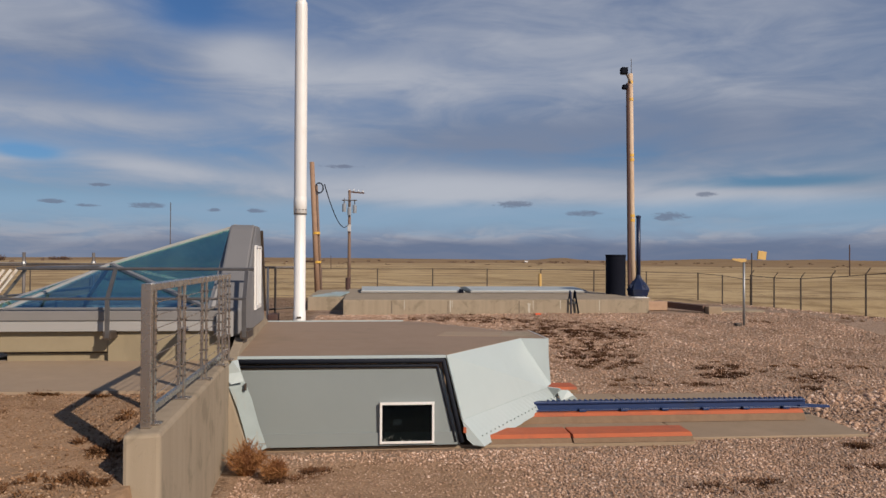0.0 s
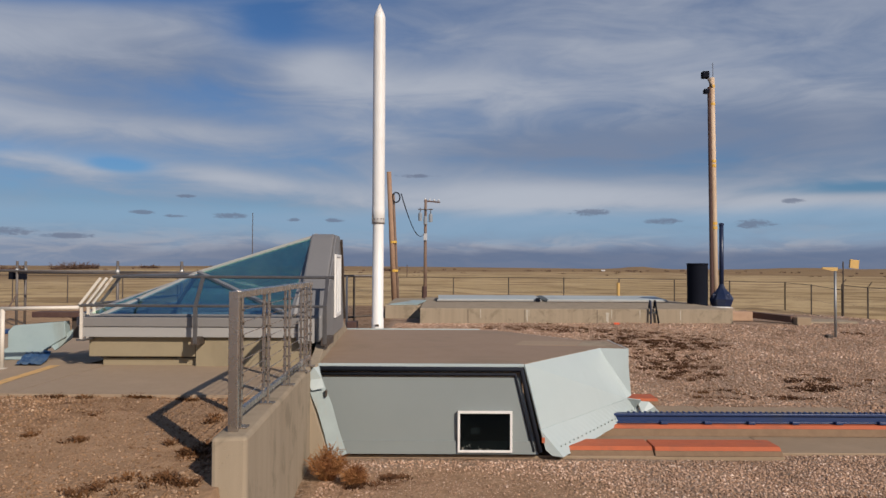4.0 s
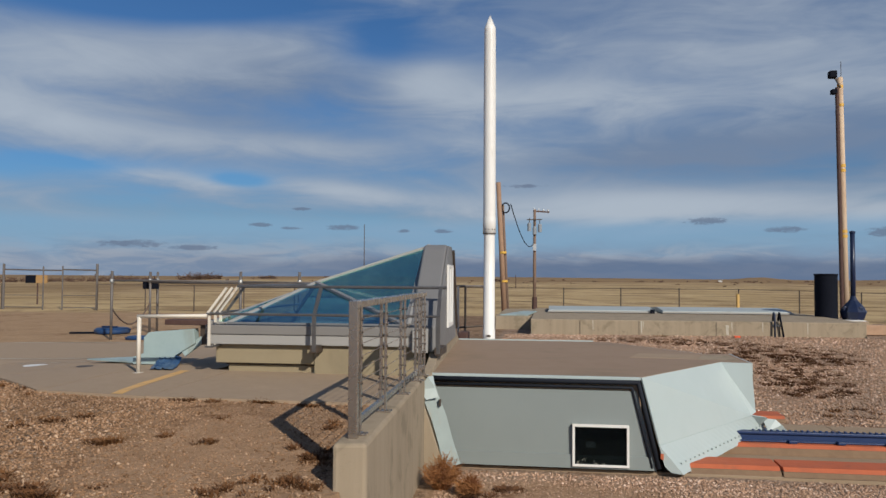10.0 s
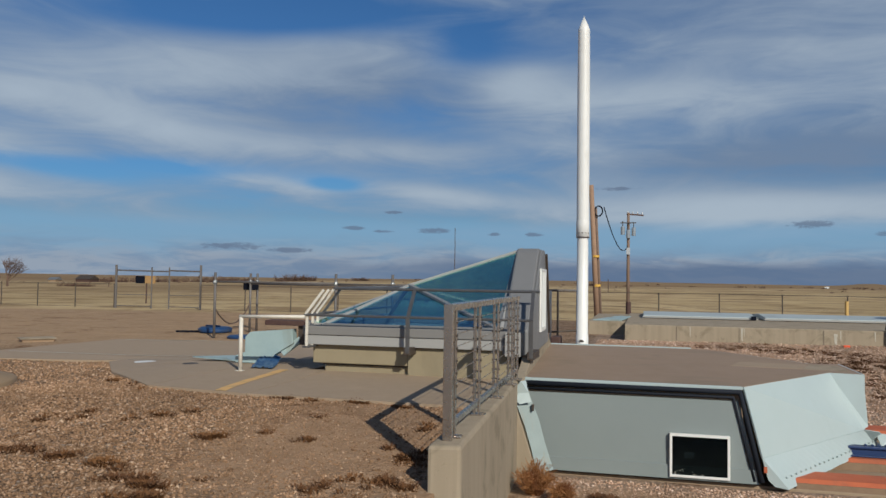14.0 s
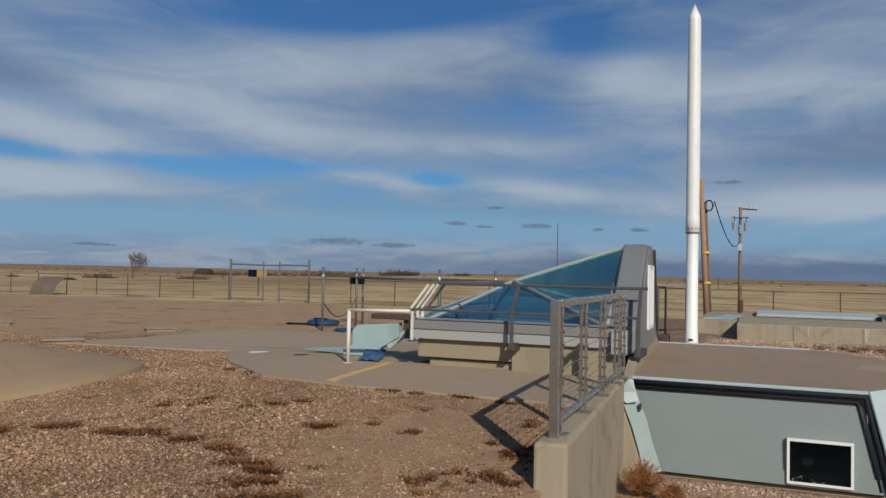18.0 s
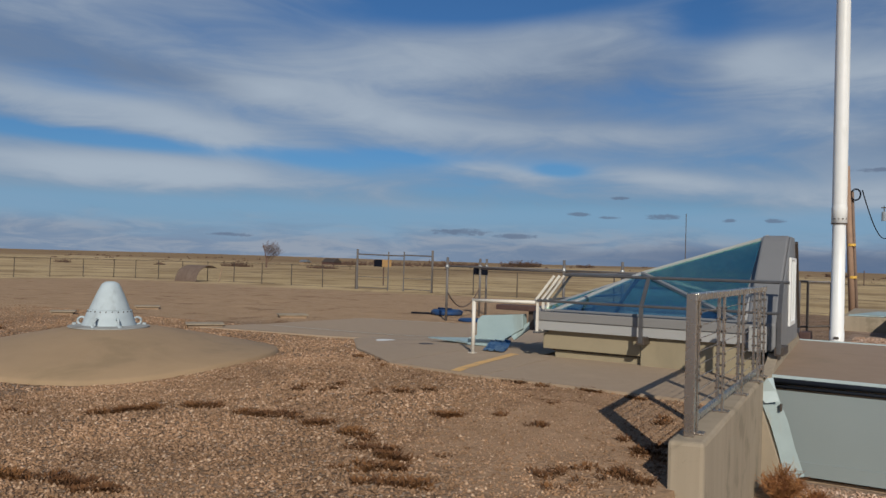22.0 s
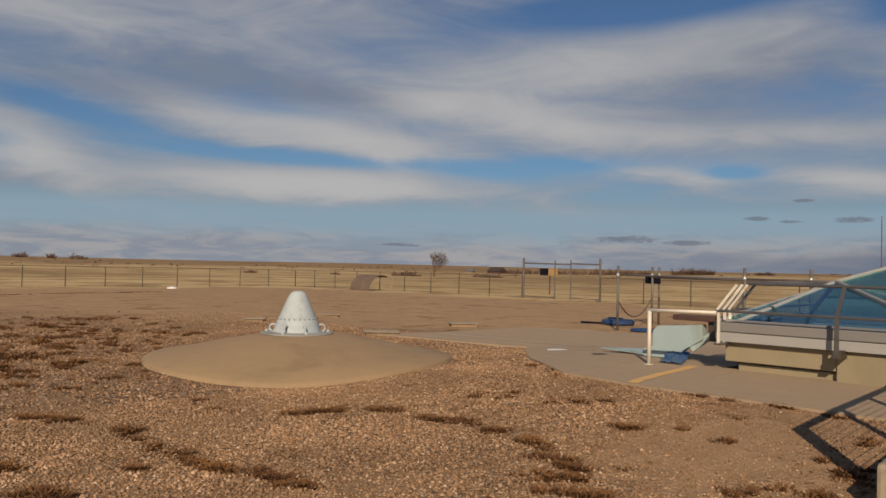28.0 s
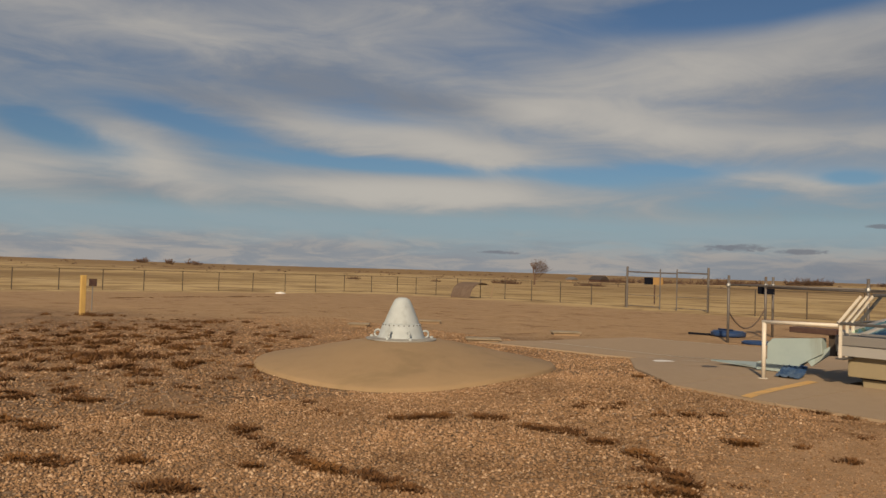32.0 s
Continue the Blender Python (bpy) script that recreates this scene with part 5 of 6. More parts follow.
for a in (20, 110, 200, 290):
    q = radians(a)
    c, s = math.cos(q), math.sin(q)
    wpart("lug", box(9.19 + 0.3 * c - 0.05, 9.19 + 0.3 * c + 0.05, 25.5 + 0.3 * s - 0.05, 25.5 + 0.3 * s + 0.05, 0.52, 0.72, 0.01), M["navy"], blu)
tagged(link("steel_sheet", box(8.3, 9.28, 24.75, 25.3, 0.302, 0.325, 0.004), M["white"]), "small white plate lying on the slab end", "steel sheet")
for b, l, m in ((box(8.30, 9.15, 22.85, 23.2, 0.02, 0.30, 0.02), "pale square-sawn timber block on the gravel", "pole"),):
    tagged(link("timber_block", b, M[m]), l, "timber")
bm = bar((9.1, 23.6, 0.20), (10.0, 22.05, 0.13), 0.3, 0.18)
tagged(link("timber_beam", bm, M["beam_brown"]), "dark creosoted timber beam lying on the gravel", "timber")
tagged(link("timber_block", box(9.95, 10.35, 21.75, 22.1, -0.2, 0.20, 0.02), M["concrete_pale"]), "pale block at the end of the dark beam", "timber")
tagged(link("concrete_pad", box(10.5, 11.9, 22.2, 23.4, -0.3, H(11.2, 22.8) + 0.05, 0.015), M["concrete_wall"]), "low pale concrete pad on the gravel", "concrete pad")
mk = tagged(link("marker_flag", box(4.82, 4.97, 21.7, 21.78, -0.1, 0.03, 0.01), M["red_marker"]), "small orange-red plastic marker in the gravel", "marker")

# weather vane on a grey pole
vane = thing("vane_pole", (10.08, 19.9, -0.2), "slim grey pole with a small orange-yellow pointer", "pole")
wpart("pole", rod((10.08, 19.9, H(10.08, 19.9) - 0.2), (10.08, 19.9, 1.5), 0.032, seg=10), M["galvanised"], vane, smooth=True)
wpart("pointer", prism([(10.02, 19.88, 1.50), (9.75, 19.88, 1.56), (9.75, 19.88, 1.60), (10.14, 19.88, 1.60), (10.14, 19.88, 1.52)], (0, 0.05, 0)), M["yellow"], vane, "orange-yellow pointer")
tagged(link("stone_block", box(9.82, 9.98, 19.78, 19.95, H(9.9, 19.8) - 0.1, H(9.9, 19.8) + 0.08, 0.02), M["dark_metal"]), "small dark footing beside the grey pole", "block")
sg = thing("warning_sign", (20.75, 40.1, -1.0), "yellow warning panel above the fence corner", "sign")
wpart("post", rod((20.75, 40.1, -1.2), (20.75, 40.1, 1.95), 0.035, seg=8), M["dark_metal"], sg)
wpart("panel", prism([(21.1, 40.1, 1.62), (21.55, 40.1, 1.58), (21.6, 40.1, 2.02), (21.15, 40.1, 2.08)], (0, 0.12, 0)), M["yellow"], sg)

# floodlight pole
fl = thing("floodlight_pole", (10.4, 30.6, -0.6), "tall banded timber pole with floodlights at its top", "pole")
wpart("pole", rod((10.80, 30.6, -0.9), (10.68, 30.6, 9.1), 0.125, 0.10, 14), M["pale_pole"], fl, smooth=True)
wpart("conduit", rod((10.635, 30.5, -0.9), (10.535, 30.5, 8.7), 0.075, 0.07, 10), M["dark_timber"], fl)
for z in (3.1, 3.28, 5.55, 5.73, 8.0, 8.7):
    wpart("band", lathe([(0.134 - 0.003 * z, z), (0.134 - 0.003 * z, z + 0.11)], 16, at=(10.79 - z * 0.012, 30.6, 0)), M["band_yellow"], fl, "yellow band")
wpart("bracket", bar((10.66, 30.5, 8.7), (10.44, 30.4, 9.05), 0.05, 0.05), M["dark_metal"], fl)
lampb = wpart("floodlight", box(10.2, 10.46, 30.2, 30.5, 9.02, 9.28, 0.03), M["black"], fl, "dark floodlight head")
wpart("floodlight", box(10.28, 10.48, 30.25, 30.5, 8.42, 8.6, 0.03), M["black"], fl, "dark floodlight head")
wpart("spike", rod((10.72, 30.6, 9.0), (10.72, 30.6, 9.7), 0.012, seg=6), M["dark_metal"], fl)

# leaning service poles with their cable
lp = thing("service_pole", (-2.0, 34.0, -0.4), "leaning timber service pole strapped to a second pole", "pole")
wpart("pole", rod((-1.98, 34.0, -0.8), (-2.30, 34.0, 5.72), 0.125, 0.10, 14), M["service_timber"], lp, smooth=True)
wpart("second_pole", rod((-1.83, 34.12, -0.8), (-2.10, 34.12, 4.75), 0.06, 0.05, 10), M["old_pole"], lp, smooth=True)
for z in (1.35, 2.6):
    wpart("strap", lathe([(0.165, z), (0.165, z + 0.10)], 14, at=(-1.98 - z * 0.045, 34.03, 0)), M["band_yellow"], lp, "yellow strap")
loop = [(-1.98 + 0.17 * math.sin(k), 34.0, 4.60 + 0.22 * math.cos(k)) for k in [0.55 * j for j in range(13)]]
wpart("cable_coil", tube(loop, 0.03, 6), M["black"], lp, smooth=True)

up_ = thing("utility_pole", (-1.35, 68.0, -1.5), "timber utility pole with crossarm and grey transformers", "pole")
wpart("pole", rod((-1.35, 68, -2.2), (-1.35, 68, 7.5), 0.16, 0.11, 12), M["old_pole"], up_, smooth=True)
wpart("crossarm", bar((-1.45, 67.9, 7.35), (-0.1, 69.2, 7.35), 0.10, 0.12), M["dark_timber"], up_)
for k in range(4):
    wpart("insulator", lathe([(0.05, 7.4), (0.07, 7.48), (0.04, 7.6), (0.0, 7.62)], 8, at=(-1.4 + k * 0.4, 68.0 + k * 0.36, 0)), M["porcelain"], up_)
for dx, z in ((-0.45, 5.6), (0.45, 5.5), (0.0, 5.3)):
    tr = wpart("transformer", lathe([(0.0, z), (0.17, z), (0.17, z + 0.62), (0.13, z + 0.7), (0.0, z + 0.72)], 14, at=(-1.35 + dx, 67.75, 0)), M["can"], up_, "grey transformer can")
    sub("bushing", rod((-1.35 + dx, 67.75, z + 0.70), (-1.35 + dx, 67.75, z + 1.15), 0.04, seg=6), M["dark_metal"], tr, up_)
wpart("arrester_rack", bar((-2.0, 67.8, 6.6), (-0.7, 67.8, 6.6), 0.06, 0.08), M["dark_metal"], up_)
wpart("junction", box(-1.5, -1.2, 67.7, 67.85, 3.9, 4.5, 0.02), M["porcelain"], up_)
cab = []
for j in range(15):
    u = j / 14
    p = Vector((-1.75, 34.0, 4.75)).lerp(Vector((-1.4, 67.8, 4.6)), u)
    p.z -= 0.95 * 4 * u * (1 - u) * (1.0 if u < 1 else 0)
    cab.append(p)
tagged(link("service_cable", tube(cab, 0.026, 6), M["black"], smooth=True), "black service cable sagging between two poles", "cable")
tagged(link("stub_post", rod((-0.7, 33.0, -0.5), (-0.7, 33.0, 0.75), 0.11, 0.11, 10), M["dark_timber"]), "short dark timber post behind the vault", "post")
tagged(link("marker_post", rod((9.8, 43.0, -1.2), (9.8, 43.0, 0.75), 0.09, 0.09, 10), M["yellow"]), "yellow marker post at the back fence", "post")

# railing behind the glass cover
rr = thing("back_railing", (-1.9, 16.6, 0.2), "weathered pipe railing behind the glass cover", "railing")
for x, y, mat in ((-2.02, 16.6, "white_pipe"), (-1.88, 16.75, "dark_metal"), (-1.48, 16.9, "dark_metal")):
    wpart("post", rod((x, y, H(x, y) - 0.05), (x, y, 1.36), 0.024, seg=8), M[mat], rr)
wpart("rail", rod((-2.5, 16.5, 1.36), (-1.48, 16.9, 1.36), 0.02, seg=8), M["old_pipe"], rr)
wpart("rail", rod((-2.3, 16.6, 0.45), (-1.3, 16.9, 0.52), 0.02, seg=8), M["dark_metal"], rr)
tagged(link("junction_box", box(-1.95, -1.75, 16.0, 16.4, 0.15, 0.42, 0.02), M["dark_timber"]), "small dark box beside the mast foot", "box")

# ---- pipe railing round the entry hatch ----
sc = thing("hatch_railing", (-10.0, 19.0, 0.0), "galvanised pipe railing clamped together round the entry hatch", "railing")
SCP = ((-10.87, 18.1), (-11.15, 20.5), (-11.3, 21.2), (-7.6, 18.3), (-6.2, 18.6))
for x, y in SCP:
    p = wpart("post", rod((x, y, H(x, y) - 0.1), (x, y, 1.66), 0.034, seg=10), M["old_pipe"], sc, smooth=True)
    sub("clamp", lathe([(0.05, 1.36), (0.065, 1.40), (0.05, 1.46)], 8, at=(x, y, 0)), M["galvanised"], p, sc)
for a, b, z in (((-10.87, 18.1), (-7.6, 18.3), 1.42), ((-10.87, 18.1), (-11.3, 21.2), 1.42), ((-11.15, 20.5), (-6.2, 18.6), 1.36), ((-7.6, 18.3), (-4.6, 18.5), 1.40), ((-6.2, 18.6), (-3.2, 18.8), 1.34)):
    wpart("rail", rod((*a, z), (*b, z), 0.024, seg=8), M["old_pipe"], sc, smooth=True)
chain = []
for j in range(11):
    u = j / 10
    p = Vector((-10.87, 18.1, 0.75)).lerp(Vector((-11.15, 20.5, 0.8)), u)
    chain.append(p + Vector((0, 0, -0.5 * 4 * u * (1 - u))))
wpart("chain", tube(chain, 0.02, 5), M["rust"], sc, "rusty drooping chain")
tagged(link("sign_board", box(-11.6, -11.12, 20.9, 20.95, 1.17, 1.40, 0.006), M["black"]), "small dark sign board hung on the pipe railing", "sign")
hl = thing("round_cover", (-12.0, 20.0, 0), "round blue steel cover lying on the gravel", "cover", "blue round covers")
wpart("lid", lathe([(0.0, 0.10), (0.45, 0.10), (0.47, 0.14), (0.47, 0.20), (0.40, 0.24), (0.0, 0.25)], 24, at=(-11.9, 19.9, H(-11.9, 19.9) - 0.08)), M["cover_blue"], hl)
wpart("handle", bar((-12.2, 19.9, H(-12, 20) + 0.19), (-11.7, 19.8, H(-12, 20) + 0.19), 0.05, 0.04), M["cover_blue"], hl)
wpart("strap", bar((-12.9, 19.5, H(-12.5, 20) + 0.03), (-12.3, 19.7, H(-12.3, 20) + 0.03), 0.06, 0.05), M["black"], hl)
hl2 = thing("round_cover", (-10.6, 18.7, 0), "round blue steel cover lying on the gravel", "cover", "blue round covers")
wpart("lid", lathe([(0.0, 0.06), (0.35, 0.06), (0.36, 0.10), (0.3, 0.13), (0.0, 0.14)], 24, at=(-10.2, 18.3, H(-10.2, 18.3) - 0.05)), M["cover_blue"], hl2)

# ---- fences ----
def fence(name, start, end, step, arms=True, label=""):
    a, b = Vector((*start, 0)), Vector((*end, 0))
    tall = 1.86 if arms else 1.62
    n = max(1, round((b - a).length / step))
    t = thing(name, (a.x, a.y, H(a.x, a.y)), label, "fence")
    pts = []
    for i in range(n + 1):
        p = a.lerp(b, i / n)
        z = H(p.x, p.y)
        pts.append((p, z))
        q = wpart("post", rod((p.x, p.y, z - 0.3), (p.x, p.y, z + tall), 0.035, seg=6), M["dark_metal"], t)
        if arms:
            out_ = Vector((0.2, 0, 0.26)) if abs(b.x - a.x) < 1 else Vector((0, 0.2, 0.26))
            sub("arm", rod((p.x, p.y, z + tall - 0.02), Vector((p.x, p.y, z + tall - 0.02)) + out_, 0.022, seg=5), M["dark_metal"], q, t)
    for h, r in ((tall - 0.04, 0.016), (tall * 0.5, 0.004), (0.06, 0.008)):
        wpart("wire", tube([(p.x, p.y, z + h) for p, z in pts], r, 5), M["dark_metal"], t)
    return t


fence("fence", (19.6, 38.0), (19.6, 44.3), 3.1, False, "dark steel post and wire security fence at the prairie corner")
fence("fence", (19.6, 21.9), (19.6, 38.0), 2.3, True, "dark steel post and wire security fence with outward arms")
fence("fence", (19.6, 44.3), (-27.6, 44.6), 3.05, False, "dark steel post and wire security fence across the prairie edge")
fence("fence", (-34.2, 44.8), (-62.0, 45.4), 3.05, False, "dark steel post and wire security fence across the prairie edge")
fence("fence", (-62.0, 45.4), (-62.0, -16.0), 3.05, False, "dark steel post and wire security fence down the yard side")
gate = thing("gate", (-31, 44.7, -0.7), "tall galvanised pipe gate frame in the fence", "gate")
for x in (-34.0, -31.3, -30.0, -27.7):
    z = H(x, 44.7)
    wpart("post", rod((x, 44.7, z - 0.2), (x, 44.7, z + (2.86 if x in (-34.0, -27.7) else 2.72)), 0.075 if x in (-34.0, -27.7) else 0.045, seg=8), M["old_pipe"], gate)
for x0, x1 in ((-34.0, -31.3), (-30.0, -27.7)):
    z = H(x0, 44.7)
    wpart("rail", rod((x0, 44.7, z + 2.50), (x1, 44.7, z + 2.46), 0.045, seg=6), M["old_pipe"], gate)
    wpart("rail", rod((x0, 44.7, z + 0.9), (x1, 44.7, z + 0.9), 0.02, seg=6), M["old_pipe"], gate)
    wpart("rail", rod((x0, 44.7, z + 0.15), (x1, 44.7, z + 0.15), 0.025, seg=6), M["old_pipe"], gate)
wpart("link_rail", rod((-31.3, 44.7, H(-31, 44.7) + 2.47), (-30.0, 44.7, H(-31, 44.7) + 2.46), 0.045, seg=6), M["old_pipe"], gate)
bx = thing("sign_box", (-36, 52, 0.2), "small sign panel half black and half ochre beyond the gate", "sign")
wpart("dark_half", box(-38.9, -38.06, 53.5, 53.6, 0.95, 1.54), M["black"], bx)
wpart("ochre_half", box(-38.055, -37.17, 53.5, 53.6, 0.95, 1.54), M["ochre"], bx)
wpart("post", rod((-38.0, 53.65, H(-38.0, 53.6) - 0.2), (-38.0, 53.65, 1.5), 0.05, seg=6), M["dark_timber"], bx)

# yellow marker post with its small dark plate
ym = thing("marker_post", (-24.2, 6.25, -0.2), "yellow square marker post standing in weeds", "post")
z = H(-24.2, 6.25)
wpart("post", box(-24.27, -24.13, 6.18, 6.32, z - 0.3, 1.12, 0.01), M["yellow"], ym)
pl = thing("sign_board", (-26.0, 7.3, 0), "small square dark plate on a thin post", "sign")
wpart("plate", box(-26.02, -25.98, 6.90, 7.13, 0.75, 0.98, 0.004), M["dark_timber"], pl)
wpart("post", rod((-26.03, 7.02, H(-26, 7.0) - 0.2), (-26.03, 7.02, 0.8), 0.015, seg=6), M["galvanised"], pl)

# rusty culvert arch near the fence
ar = thing("culvert_arch", (-49.5, 43.3, -0.7), "rusty corrugated steel half-arch near the fence", "culvert")
bm = bmesh.new()
prev = None
base_z = H(-49.5, 43.3) - 0.05
for i in range(17):
    q = math.pi * (0.0 + 0.66 * i / 16)
    row = [bm.verts.new((-50.7 + 0.2 * j, 42.7 + 1.45 - 1.45 * math.cos(q), base_z + 1.36 * math.sin(q) + 0.018 * (j % 2))) for j in range(13)]
    if prev:
        for a, b, c, d in zip(prev, prev[1:], row[1:], row):
            bm.faces.new((a, b, c, d))
    prev = row
bm.normal_update()
bmesh.ops.solidify(bm, geom=bm.faces[:], thickness=0.04)
wpart("shell", bm, M["rust"], ar)
wpart("prop", rod((-48.1, 44.9, base_z), (-48.5, 45.6, base_z + 1.1), 0.05, seg=6), M["timber"], ar)

# far mast, buildings, poles
tagged(link("radio_mast", rod((-65.2, 270, -4), (-65.2, 270, 20.2), 0.16, 0.12, 6), M["dark_metal"]), "thin dark radio mast far out on the prairie", "mast")
for x, y, h in ((92, 140, 4.5), (-9, 210, 2.0)):
    tagged(link("utility_pole", rod((x, y, H(x, y) - 1), (x, y, H(x, y) + h + 1.5), 0.12, 0.1, 6), M["dark_timber"]), "far dark timber utility pole", "pole")


def house(x, y, w, d, h, mat, roof, label):
    z = H(x, y) - 0.3
    t = thing("farm_building", (x, y, z), label, "building")
    wpart("wall", box(x - w / 2, x + w / 2, y - d / 2, y + d / 2, z, z + h), M[mat], t)
    wpart("roof", prism([(x - w / 2 - 0.4, y - d / 2 - 0.4, z + h), (x - w / 2 - 0.4, y + d / 2 + 0.4, z + h), (x - w / 2 - 0.4, y, z + h + d * 0.3)], (w + 0.8, 0, 0)), M[roof], t)
    return t


house(-308, 381, 9, 8, 1.9, "dark_timber", "dark_metal", "dark low barn on the prairie")
house(-322, 372, 5, 5, 1.5, "timber", "galvanised", "small weathered shed on the prairie")
stone_bm = bmesh.new()
bmesh.ops.create_icosphere(stone_bm, subdivisions=2, radius=1.0)
for v in stone_bm.verts:
    v.co = Vector((-56.4 + v.co.x * 0.35, 29.7 + v.co.y * 0.42, H(-56.4, 29.7) + v.co.z * 0.17 + 0.05 * noise.noise(v.co * 2.1)))
tagged(link("boulder", stone_bm, M["white"]), "low white painted stone lying near the fence", "stone")
house(230, 1100, 4.5, 4, 1.2, "white", "white", "white farm building at the far horizon")
house(-1500, 160, 14, 10, 3.0, "white", "white", "white farm building on the far ridge")


# ---- loose gravel ----
def pebble_material(name, lift):
    m = bpy.data.materials.new(name)
    m.use_nodes = True
    n = Nodes(m.node_tree)
    b = m.node_tree.nodes["Principled BSDF"]
    geo = n.add("ShaderNodeNewGeometry")
    r = geo.outputs["Random Per Island"]
    ramp = n.add("ShaderNodeValToRGB", Fac=r)
    el = ramp.color_ramp.elements
    el[0].color, el[1].color = (0.115, 0.072, 0.042, 1), (0.47, 0.38, 0.29, 1)
    for pos, c in ((0.3, (0.21, 0.14, 0.085, 1)), (0.6, (0.26, 0.178, 0.112, 1)), (0.86, (0.32, 0.23, 0.16, 1))):
        e = el.new(pos)
        e.color = c
    col = n.mix(n.smooth(n.noise(geo.outputs["Position"], 90, 4), 0.35, 0.7, 0.0, 0.4), ramp.outputs[0], (0.20, 0.13, 0.085))
    tone = n.smooth(n.noise(geo.outputs["Position"], 0.7, 5, 0.6, 0.6), 0.3, 0.7, 0.74, 1.22)
    col = n.vmath("MULTIPLY", n.vmath("MULTIPLY", col, lift), n.join(tone, tone, tone))
    n.put(b, "Base_Color", col), n.put(b, "Roughness", 0.9), n.put(b, "Specular_IOR_Level", 0.25)
    return m


M["pebble"] = pebble_material("loose_gravel", (1.26, 1.12, 1.0))
M["pink_pebble"] = pebble_material("pink_gravel", (1.70, 1.64, 1.76))
OCTA = np.array([(1, 0, 0), (-1, 0, 0), (0, 1, 0), (0, -1, 0), (0, 0, 1), (0, 0, -1)], float)
ICOSA_R = 1.618034
ICOSA = np.array([(-1, ICOSA_R, 0), (1, ICOSA_R, 0), (-1, -ICOSA_R, 0), (1, -ICOSA_R, 0), (0, -1, ICOSA_R), (0, 1, ICOSA_R), (0, -1, -ICOSA_R), (0, 1, -ICOSA_R), (ICOSA_R, 0, -1), (ICOSA_R, 0, 1), (-ICOSA_R, 0, -1), (-ICOSA_R, 0, 1)]) / 1.902
ICOSA_F = np.array([(0, 11, 5), (0, 5, 1), (0, 1, 7), (0, 7, 10), (0, 10, 11), (1, 5, 9), (5, 11, 4), (11, 10, 2), (10, 7, 6), (7, 1, 8), (3, 9, 4), (3, 4, 2), (3, 2, 6), (3, 6, 8), (3, 8, 9), (4, 9, 5), (2, 4, 11), (6, 2, 10), (8, 6, 7), (9, 8, 1)])
OCTA_F = np.array([(0, 2, 4), (2, 1, 4), (1, 3, 4), (3, 0, 4), (2, 0, 5), (1, 2, 5), (3, 1, 5), (0, 3, 5)])


def paved(x, y):
    """Where loose stones do not lie: apron, mound, runway, wall and curb."""
    out_ = np.hypot(x - MX, y - MY) < 2.54
    out_ |= (x > -1.75) & (x < -1.35) & (y > 5.5)
    out_ |= (x < -1.6) & (x > -4.6) & (y > 8.30)
    out_ |= (x <= -4.6) & (x > -6.1) & (y > 8.30 - 0.17 * (x + 4.6))
    out_ |= (x <= -6.1) & (x > -7.7) & (y > 8.56 - 0.87 * (x + 6.1))
    out_ |= (x <= -7.7) & (x > -9.4) & (y > 9.97 - 1.26 * (x + 7.7))
    out_ |= (x <= -9.4) & (x > -13.3) & (y > 12.35 + 0.154 * (x + 9.4))
    out_ |= (x > -1.4) & (x < 4.3) & (y > 9.75) & (y < 13.38)
    out_ |= (x > 4.2) & (x < 6.85) & (y > 9.97) & (y < 13.32)
    out_ |= (x > -1.6) & (x < 2.9) & (y > 9.65) & (y < 15.3)
    return out_


def pebbles(label, count, x0, x1, y0, y1, s0, s1, seed, fade=None, mat="pebble", round_=False):
    shape, tris = (ICOSA, ICOSA_F) if round_ else (OCTA, OCTA_F)
    k = len(shape)
    rng = np.random.default_rng(seed)
    x, y = rng.uniform(x0, x1, count), rng.uniform(y0, y1, count)
    keep = ~paved(x, y) & (np.hypot(x, y) > 3.3)
    if fade is not None:
        keep &= rng.uniform(0, 1, count) < fade(x, y)
    x, y = x[keep], y[keep]
    n = len(x)
    s = s0 + (s1 - s0) * rng.uniform(0, 1, n) ** 1.9
    v = shape[None] * (1 + rng.uniform(-0.3, 0.3, (n, k, 1))) + rng.uniform(-0.16, 0.16, (n, k, 3))
    v *= s[:, None, None] * np.stack([np.ones(n), rng.uniform(0.6, 1.0, n), rng.uniform(0.45, 0.8, n)], -1)[:, None]
    a = rng.uniform(0, 6.283, n)
    c, d = np.cos(a)[:, None], np.sin(a)[:, None]
    px, py = v[..., 0] * c - v[..., 1] * d, v[..., 0] * d + v[..., 1] * c
    verts = np.stack([px + x[:, None], py + y[:, None], v[..., 2] + (height(x, y) + s * 0.22)[:, None]], -1).reshape(-1, 3)
    faces = (tris[None] + (np.arange(n) * k)[:, None, None]).reshape(-1, 3)
    me = bpy.data.meshes.new("loose_gravel")
    me.vertices.add(len(verts)), me.loops.add(faces.size), me.polygons.add(len(faces))
    me.vertices.foreach_set("co", verts.ravel())
    me.loops.foreach_set("vertex_index", faces.ravel().astype(np.int32))
    me.polygons.foreach_set("loop_start", np.arange(0, faces.size, 3, dtype=np.int32))
    me.update(calc_edges=True)
    me.materials.append(M[mat])
    return tagged(new("loose_gravel", me), label, "gravel", kind="stuff")


def by_wall(x, y):
    """Trodden earth with few stones beside the wall."""
    return 1 - 0.93 * np.exp(-(((x + 2.9) / 1.2) ** 4) - ((y - 7.0) / 2.0) ** 4)


